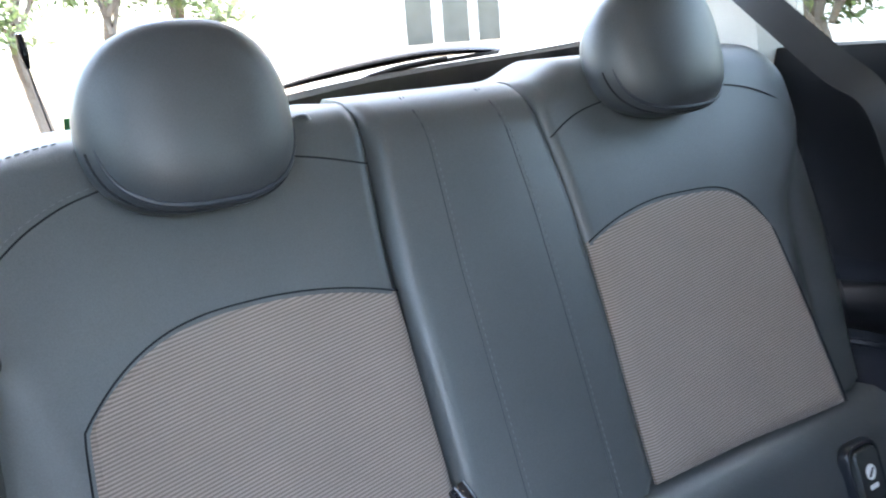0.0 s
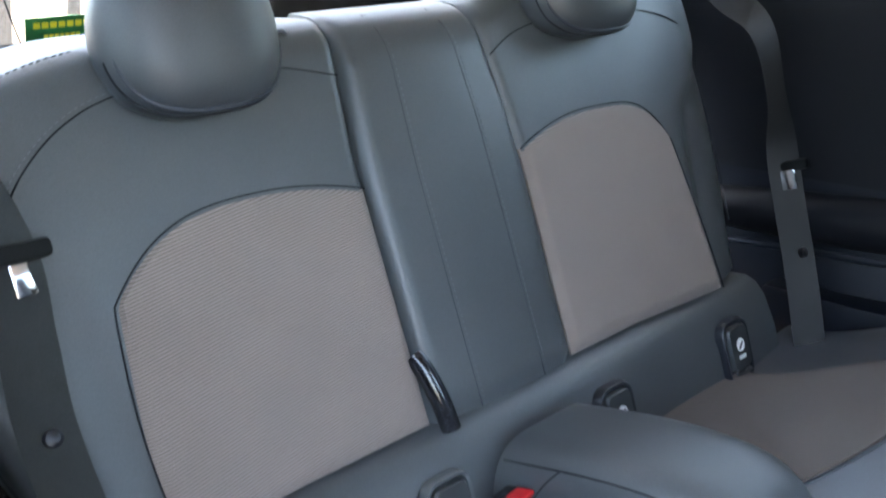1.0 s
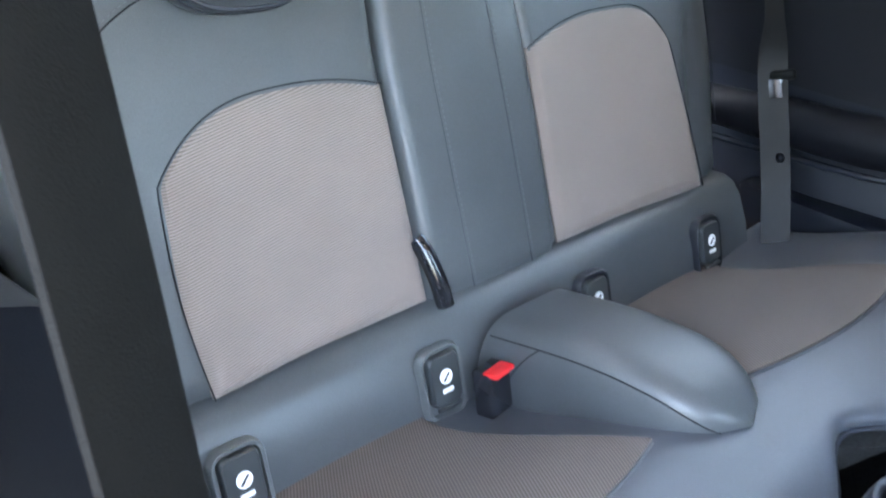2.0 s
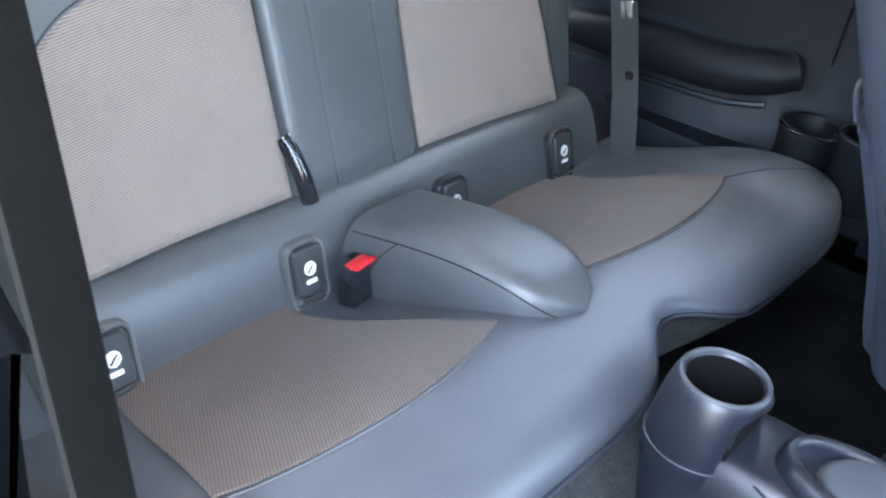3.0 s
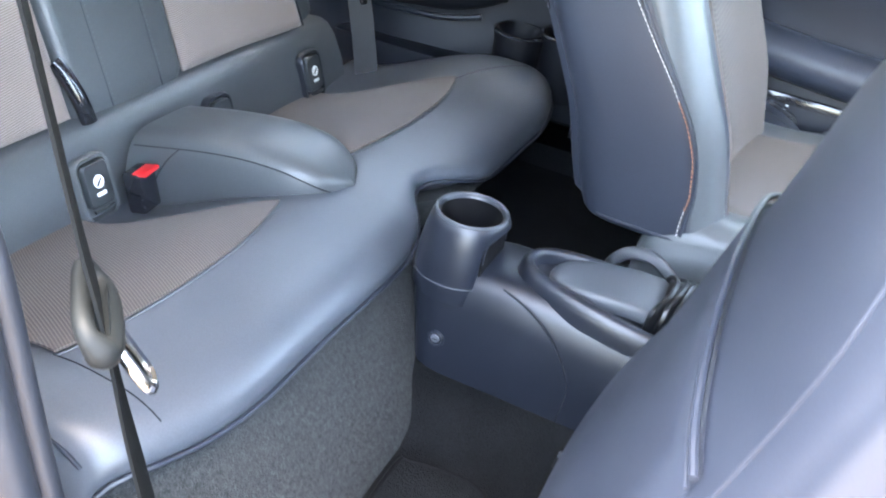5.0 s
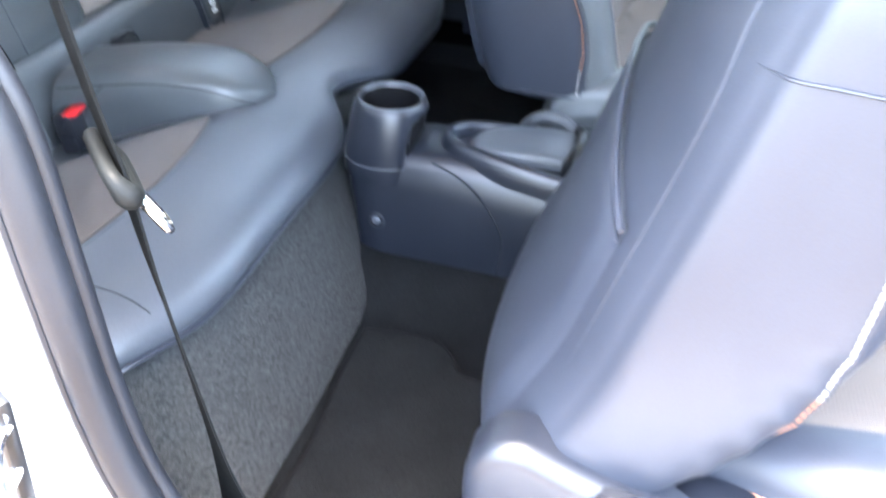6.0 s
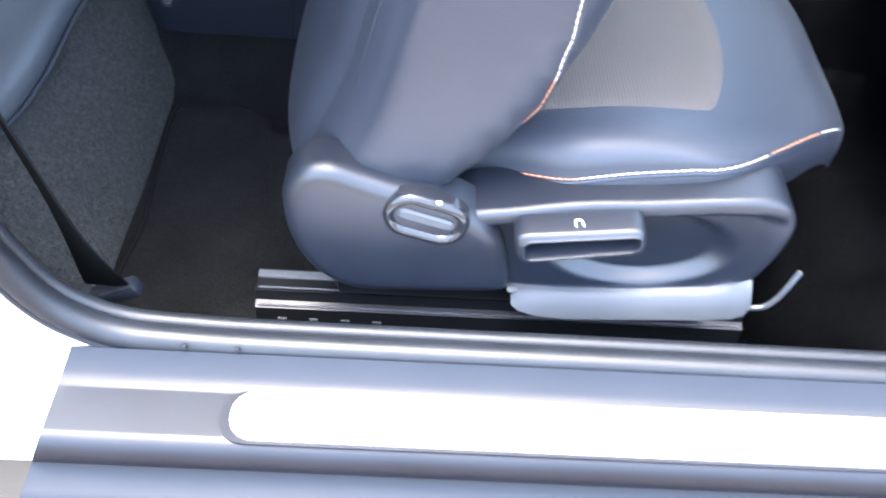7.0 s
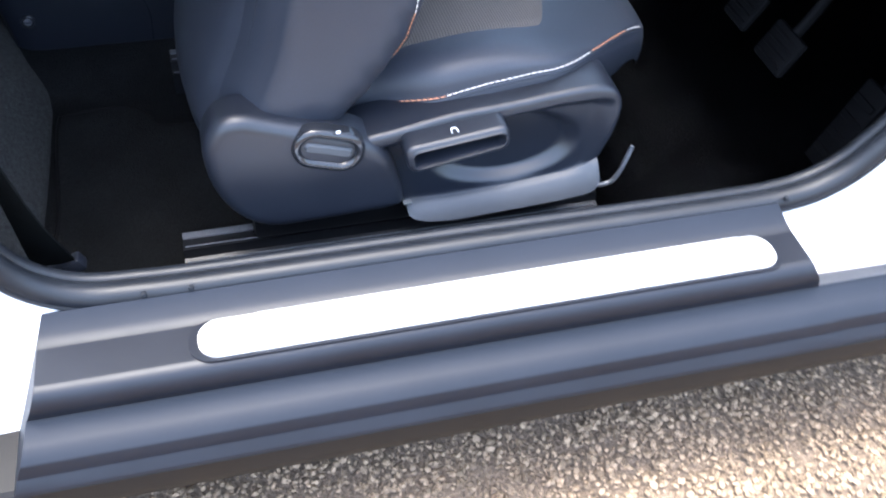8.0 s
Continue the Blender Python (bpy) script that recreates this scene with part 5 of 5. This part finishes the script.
for y, w, top in ((-0.468, 0.030, 0.418), (-0.474, 0.050, 0.424), (-0.486, 0.062, 0.428), (-0.505, 0.068, 0.430), (-0.53, 0.070, 0.432), (-0.575, 0.070, 0.440), (-0.62, 0.070, 0.441), (-0.70, 0.071, 0.437), (-0.80, 0.073, 0.432), (-1.00, 0.080, 0.428), (-1.24, 0.086, 0.432)):
    lowz = 0.272 + 0.010 * step(-0.5, -0.75, y)
    back = 0.022 * min(1, max(0, (y + 0.60) / 0.13))
    sec.append([V((MID + x, y + b, z)) for x, z, b in ((-w - 0.002, lowz, -back), (-w, lowz + 0.06, -back * 0.62), (-w + 0.001, top - 0.055, -back * 0.25), (-w + 0.006, top - 0.022, 0), (-w + 0.018, top - 0.004, 0), (-w + 0.028, top, 0),
                                                     (w - 0.028, top, 0), (w - 0.018, top - 0.004, 0), (w - 0.006, top - 0.022, 0), (w - 0.001, top - 0.055, -back * 0.25), (w, lowz + 0.06, -back * 0.62), (w + 0.002, lowz, -back))])
part("body", loft(sec), PLASTIC, console, sharp=50)
setting("tunnel", loft([[V((x, y, z)) for x, z in ((-w - 0.02, 0.25), (-w, top - 0.05), (-w + 0.04, top), (w - 0.04, top), (w, top - 0.05), (w + 0.02, 0.25))] for y, w, top in ((-1.245, 0.085, 0.38), (-1.50, 0.09, 0.41), (-1.80, 0.10, 0.48), (-2.1, 0.11, 0.52))]), CARPET_SHADED, "carpet over the tunnel ahead of the console, darkened for shade", "carpet")
cx, cy = -0.042, -0.525


def neck(r, a, z, o=0.0):
    """A point round the cup holder; its front side is cut flatter."""
    return V((cx + r * math.cos(a), cy + o + max(r * math.sin(a), -0.036 if z < 0.48 else -0.06), z))


turn40 = [2 * math.pi * q / 40 for q in range(40)]
prof = [(0.0625, 0.392, 0.001), (0.0620, 0.415, 0.001), (0.0600, 0.44, 0.001), (0.0565, 0.468, 0.0), (0.0515, 0.488, 0), (0.0475, 0.4965, 0), (0.0450, 0.4985, 0), (0.0425, 0.497, 0), (0.0400, 0.490, 0), (0.038, 0.43, 0), (0.036, 0.412, 0), (0.003, 0.411, 0)]
cup = part("cup_holder", loft([[neck(r, a, z, o) for a in turn40] for r, z, o in prof]), PLASTIC, console, "round cup holder at the console's rear end", sharp=60)
part("well", loft([[neck(r, a, z) for a in turn40] for r, z in ((0.0397, 0.4935), (0.0372, 0.43), (0.0352, 0.4135), (0.002, 0.4125))], cap=False), BLACK, cup, "black well of the cup holder")
part("rim", tube([neck(0.0452, a, 0.4975) for a in turn40], 0.0026, 8, closed=True), PLASTIC_GREY, cup, "paler rim of the cup holder")
arch = [(w, z) for w, z in rounded(0.080, 0.11, 0.034, 6, 0, 0.430)]
part("front_face", prism([(cx + w, z) for w, z in arch], "y", cy - 0.0385, cy - 0.034), BLACK, cup, "dark flat front insert")
part("front_edge", tube([(cx + w, cy - 0.0382, z) for w, z in arch[:14]], 0.0012, 6), PLASTIC, cup)
part("joint", tube([neck(0.0627, a, 0.4165 - 0.003 * math.sin(a), 0.001) for a in [math.pi * 0.40 + math.pi * 0.98 * q / 28 for q in range(29)]], 0.0011, 6), PLASTIC_GREY, console)
SIDE = MID - 0.0715
seam = spline([(SIDE + 0.008, -0.600, 0.437), (SIDE + 0.001, -0.634, 0.428), (SIDE, -0.668, 0.403), (SIDE, -0.696, 0.366), (SIDE, -0.708, 0.332), (SIDE - 0.001, -0.705, 0.283)], 6)
part("panel_joint", tube(seam, 0.0013, 6), SEAM, console)
screw = part("screw_recess", tube([(SIDE + 0.0005, -0.527 + 0.0098 * math.cos(q), 0.333 + 0.0098 * math.sin(q)) for q in turn40], 0.0022, 8, closed=True), PLASTIC, console)
part("screw_well", tube([(SIDE + 0.003, -0.527, 0.333), (SIDE - 0.0004, -0.527, 0.333)], 0.0090, 20), SEAM, screw)
part("screw_head", tube([(SIDE + 0.002, -0.5265, 0.3335), (SIDE - 0.0018, -0.5265, 0.3335), (SIDE - 0.0026, -0.5265, 0.3335)], [0.0062, 0.0060, 0.0042], 14), RAIL, screw, "bright screw head")
part("screw_slot", box((SIDE - 0.0026, -0.5265, 0.3335), (0.001, 0.008, 0.0014), 0.0003, 1), SEAM, screw)
# raised oval tray round the handbrake
tray = []
for k, z in ((1.04, 0.425), (1.03, 0.440), (1.0, 0.449), (0.95, 0.4555), (0.88, 0.459), (0.80, 0.4595), (0.745, 0.457), (0.71, 0.451), (0.69, 0.440)):
    ring_pts = []
    for q in range(40):
        a = 2 * math.pi * q / 40
        x = 0.066 * k * math.copysign(abs(math.cos(a)) ** 0.85, math.cos(a))
        y = -0.785 + (0.187 - 0.06 * (1 - k)) * math.copysign(abs(math.sin(a)) ** 0.8, math.sin(a))
        ring_pts.append(V((MID + 0.002 + x, y, z - 0.03 * step(-0.6, -0.95, y))))
    tray.append(ring_pts)
part("oval_surround", loft(tray), PLASTIC, console, sharp=60)
LX = MID + 0.012
brake = thing("handbrake", (LX, -0.74, 0.44), "grey handbrake lever with a black gaiter, lying in its oval surround", "handbrake")
rings = []
for y, w, z in ((-0.638, 0.006, 0.444), (-0.643, 0.018, 0.449), (-0.654, 0.030, 0.453), (-0.675, 0.039, 0.4565), (-0.70, 0.044, 0.4585), (-0.74, 0.046, 0.459), (-0.79, 0.046, 0.458), (-0.80, 0.044, 0.450)):
    m = MID + 0.004 + 0.012 * step(-0.66, -0.76, y)
    rings.append([V((m + w * u, y, z - d)) for u, d in ((-1.0, 0.02), (-1.0, 0.007), (-0.94, 0.002), (-0.82, 0.0), (-0.4, -0.0012), (0.4, -0.0012), (0.82, 0.0), (0.94, 0.002), (1.0, 0.007), (1.0, 0.02))])
part("fairing", loft(rings), PLASTIC_GREY, brake, "flat grey fairing", sharp=50)
for q in range(6):
    w = 0.046 - 0.003 * q
    fold = [(LX + w * math.copysign(abs(math.cos(a)) ** 0.7, math.cos(a)), -0.776 - 0.0105 * q - 0.012 * math.sin(a) + 0.003 * math.sin(3 * a + q), 0.444 + (0.027 + 0.002 * q) * math.copysign(abs(math.sin(a)) ** 0.7, math.sin(a))) for a in [math.pi * 2 * k / 32 for k in range(32)]]
    part("gaiter_fold", tube(fold, 0.0072, 8, closed=True, flat=0.7), GAITER, brake)
part("gaiter_core", tube([(LX, -0.785, 0.444), (LX, -0.81, 0.448), (LX, -0.85, 0.452)], [0.038, 0.038, 0.028], 16, flat=0.62), GAITER, brake)
part("grip", tube([(LX, -0.81, 0.458), (LX, -0.90, 0.474), (LX, -1.02, 0.494)], [0.018, 0.018, 0.015], 12), LEATHER_BACK, brake)
part("grip_button", tube([(LX, -1.02, 0.494), (LX, -1.035, 0.4965)], 0.008, 10), CHROME, brake)

# ---- pedals and front mat ----
def pedal(x, y, z, w, h, tilt, label, name):
    ob = thing(name, (x, y, z), label, "pedal", "pedals")
    m = Matrix.Rotation(radians(tilt), 4, "X")
    # Dull black keeps the pedals sunk in the footwell's shade.
    part("pad", box((x, y, z), (w, 0.012, h), 0.005, 2, m=m), BLACK, ob)
    for q in range(4):
        part("pad_rib", box(V((x, y, z)) + m @ V((0, 0.007, -h * 0.3 + h * 0.2 * q)), (w * 0.8, 0.004, h * 0.07), 0.001, 1, m=m), BLACK, ob)
    part("arm", tube(spline([(x, y - 0.006, z), (x, y - 0.05, z + 0.08), (x, y - 0.10, z + 0.22)], 5), 0.008, 8), BLACK, ob)
    return ob


pedal(-0.552, -1.69, 0.30, 0.055, 0.15, 24, "long black accelerator pedal", "accelerator_pedal")
pedal(-0.46, -1.60, 0.390, 0.075, 0.06, 30, "black rubber brake pedal", "brake_pedal")
pedal(-0.35, -1.60, 0.395, 0.065, 0.06, 30, "black rubber clutch pedal", "clutch_pedal")
lamp_bit = thing("footwell_reflector", (-0.548, -1.683, 0.247), "small pale reflecting clip low in the footwell", "clip")
part("clip", box((-0.548, -1.683, 0.247), (0.012, 0.014, 0.014), 0.003), WHITE_PRINT, lamp_bit)

# ---- outside ----
ground_bm = bmesh.new()
bmesh.ops.create_grid(ground_bm, x_segments=60, y_segments=60, size=1)
for v in ground_bm.verts:
    v.co.x = math.copysign(abs(v.co.x) ** 4 * 400 + abs(v.co.x) * 4, v.co.x)
    v.co.y = math.copysign(abs(v.co.y) ** 4 * 400 + abs(v.co.y) * 4, v.co.y)
    v.co.z = 0.012 * noise.noise((v.co.x * 0.4, v.co.y * 0.4, 0)) if v.co.length < 20 else 0
setting("ground", ground_bm, GRIT, "tan gravel drive", "gravel")

rng = np.random.default_rng(7)
COUNT = 62000
base = np.array([(0, 0, 1), (0.894, 0, 0.447), (0.276, 0.851, 0.447), (-0.724, 0.526, 0.447), (-0.724, -0.526, 0.447), (0.276, -0.851, 0.447)])
faces = [(0, 1, 2), (0, 2, 3), (0, 3, 4), (0, 4, 5), (0, 5, 1)]
size = 0.0019 + 0.0032 * rng.random(COUNT) ** 2.2
spot = np.stack([-1.75 + 1.15 * rng.random(COUNT), -2.6 + 2.7 * rng.random(COUNT), 0.001 + 0.004 * rng.random(COUNT)], -1)
turn = rng.random((COUNT, 2)) * 2 * np.pi
rot = np.zeros((COUNT, 3, 3))
c, d = np.cos(turn[:, 0]), np.sin(turn[:, 0])
tl = 0.5 * (turn[:, 1] / np.pi - 1)
rot[:, 0, 0], rot[:, 0, 1], rot[:, 1, 0], rot[:, 1, 1], rot[:, 2, 2] = c, -d, d, c, 1
jit = base[None] * (0.65 + 0.7 * rng.random((COUNT, 6, 1))) * size[:, None, None] * (1 + 0.5 * rng.random((COUNT, 1, 3)))
pts = np.einsum("nij,nkj->nki", rot, jit)
pts[..., 2] += tl[:, None] * pts[..., 0]
pts = (pts + spot[:, None]).reshape(-1, 3)
all_faces = (np.array(faces)[None] + 6 * np.arange(COUNT)[:, None, None]).reshape(-1, 3)
mesh = bpy.data.meshes.new("gravel_stones")
mesh.from_pydata(pts.tolist(), [], all_faces.tolist())
mesh.materials.append(STONE)
tagged(new("gravel_stones", mesh), "loose tan and grey gravel chippings beside the car", "gravel", kind="stuff")


def shrub(x, y, h, r, seed, low=0.06):
    rnd = random.Random(seed)
    ob = thing("shrub", (x, y, 0), "leafy green shrub beyond the drive", "shrub", "shrubs beyond the drive")
    trunk = [V((x, y, 0)), V((x + 0.1, y, h * 0.25)), V((x, y + 0.1, h * 0.5)), V((x + 0.05, y, h * 0.85))]
    part("trunk", tube(trunk, [0.07, 0.055, 0.04, 0.015], 8), BARK, ob)
    limbs = bmesh.new()
    tips = []
    for q in range(9):
        a, z = rnd.random() * 6.28, h * (low - 0.17 + 0.6 * rnd.random())
        tip = V((x + r * 0.75 * math.cos(a), y + r * 0.75 * math.sin(a), z + h * 0.18))
        tube([V((x, y, z)), V((x, y, z)).lerp(tip, 0.5) + V((0, 0, 0.15)), tip], [0.025, 0.018, 0.006], 6, bm=limbs)
        tips.append(tip)
    part("limbs", limbs, BARK, ob)
    bm = bmesh.new()
    for q in range(2600):
        c = rnd.choice(tips + [V((x, y, h * 0.85))])
        p = c + V((rnd.gauss(0, r * 0.26), rnd.gauss(0, r * 0.26), rnd.gauss(0, r * 0.22)))
        if p.z < h * low:
            continue
        a = V((rnd.gauss(0, 1), rnd.gauss(0, 1), rnd.gauss(0, 1))).normalized()
        b = a.orthogonal().normalized()
        k = 0.022 + 0.03 * rnd.random()
        vs = [bm.verts.new(p + k * w) for w in (a, 0.5 * b, -a, -0.5 * b)]
        bm.faces.new(vs)
    part("crown", bm, LEAF, ob)
    return ob


for i, (x, y, h, r, low) in enumerate([(0.20, 6.2, 2.3, 0.55, 0.46), (0.95, 6.6, 2.2, 0.50, 0.50), (-0.35, 6.4, 2.5, 0.6, 0.42), (1.70, 6.9, 2.4, 0.5, 0.52), (2.4, 7.3, 2.3, 0.5, 0.56), (5.0, 2.9, 1.9, 0.5, 0.46), (5.6, 3.5, 2.1, 0.6, 0.42)]):
    shrub(x, y, h, r, 11 + i, low)

house = thing("house", (6, 9, 0), "white rendered house with tall paned windows", "house")
hm = Matrix.Translation((5.93, 8.82, 0)) @ Matrix.Rotation(radians(-34), 4, "Z")


def put_house(bm):
    bm.transform(hm)
    return bm


part("wall", put_house(box((3.6, 0, 2.6), (9.4, 6, 5.2))), RENDERED, house)
part("roof", put_house(prism([(-3.4, 5.2), (3.4, 5.2), (0, 7.6)], "x", -1.4, 8.6)), SLATE, house)
for xw in (0.25, 3.0, 5.4):
    wdw = part("window", put_house(box((xw, -3.02, 1.55), (1.02, 0.10, 1.3), 0.02)), RENDERED, house, "white framed window")
    for a in (-0.30, 0.02, 0.31):
        part("pane", put_house(box((xw + a, -3.06, 1.54), (0.23 if a < 0.3 else 0.19, 0.06, 1.16))), DARK_PANE, wdw)
for k in range(4):
    part("cladding_board", put_house(box((1.75, -3.03, 0.35 + 0.28 * k), (1.3, 0.08, 0.26), 0.01)), RENDERED, house)

# rear wiper on the glass, and a sticker on it
wiper = thing("rear_wiper", (0.10, 0.66, 0.90), "black rear wiper arm resting on the window", "wiper")
part("arm", tube(spline([(0.030, 0.664, 0.897), (0.10, 0.662, 0.910), (0.19, 0.660, 0.922), (0.30, 0.658, 0.931), (0.40, 0.660, 0.929), (0.45, 0.662, 0.925)], 5), [0.002 + 0.010 * math.sin(math.pi * min(1, 0.08 + 0.92 * q / 25)) for q in range(26)], 8, flat=0.7), GLOSS, wiper)
part("blade", tube(spline([(0.175, 0.658, 0.899), (0.28, 0.656, 0.912), (0.44, 0.658, 0.922)], 6), 0.0034, 8), RUBBER, wiper)
part("blade_clip", tube(spline([(0.18, 0.655, 0.902), (0.24, 0.653, 0.913), (0.33, 0.653, 0.920)], 6), 0.0026, 8), RAIL, wiper, "bright metal blade carrier")
sticker = thing("window_sticker", (-0.225, 0.645, 0.848), "green sticker with rows of yellow lettering on the rear window", "sticker")
sm = Matrix.Translation((-0.224, 0.6435, 0.868)) @ Matrix.Rotation(radians(19.3), 4, "X")


def put_sticker(bm):
    bm.transform(sm)
    return bm


sheet = part("sheet", put_sticker(box((0, 0, 0), (0.096, 0.001, 0.040))), SIGN_GREEN, sticker)
for w, z in ((0.078, 0.009), (0.050, -0.008)):
    for q in range(7):
        part("text_bar", put_sticker(box((-w / 2 + w * (q + 0.5) / 7, -0.0008, z), (w / 9, 0.0006, 0.008))), SIGN_YELLOW, sheet)
cord = thing("shelf_cord", (-0.29, 0.61, 0.85), "thin black parcel shelf cord hanging inside the rear window", "cord")
part("string", tube([(-0.288, 0.615, 0.852), (-0.297, 0.612, 0.888), (-0.305, 0.608, 0.925), (-0.310, 0.604, 0.95)], 0.0011, 6), SEAM, cord)
part("toggle", tube([(-0.310, 0.604, 0.95), (-0.313, 0.600, 0.970), (-0.316, 0.596, 0.99)], [0.003, 0.006, 0.004], 10), GLOSS, cord)
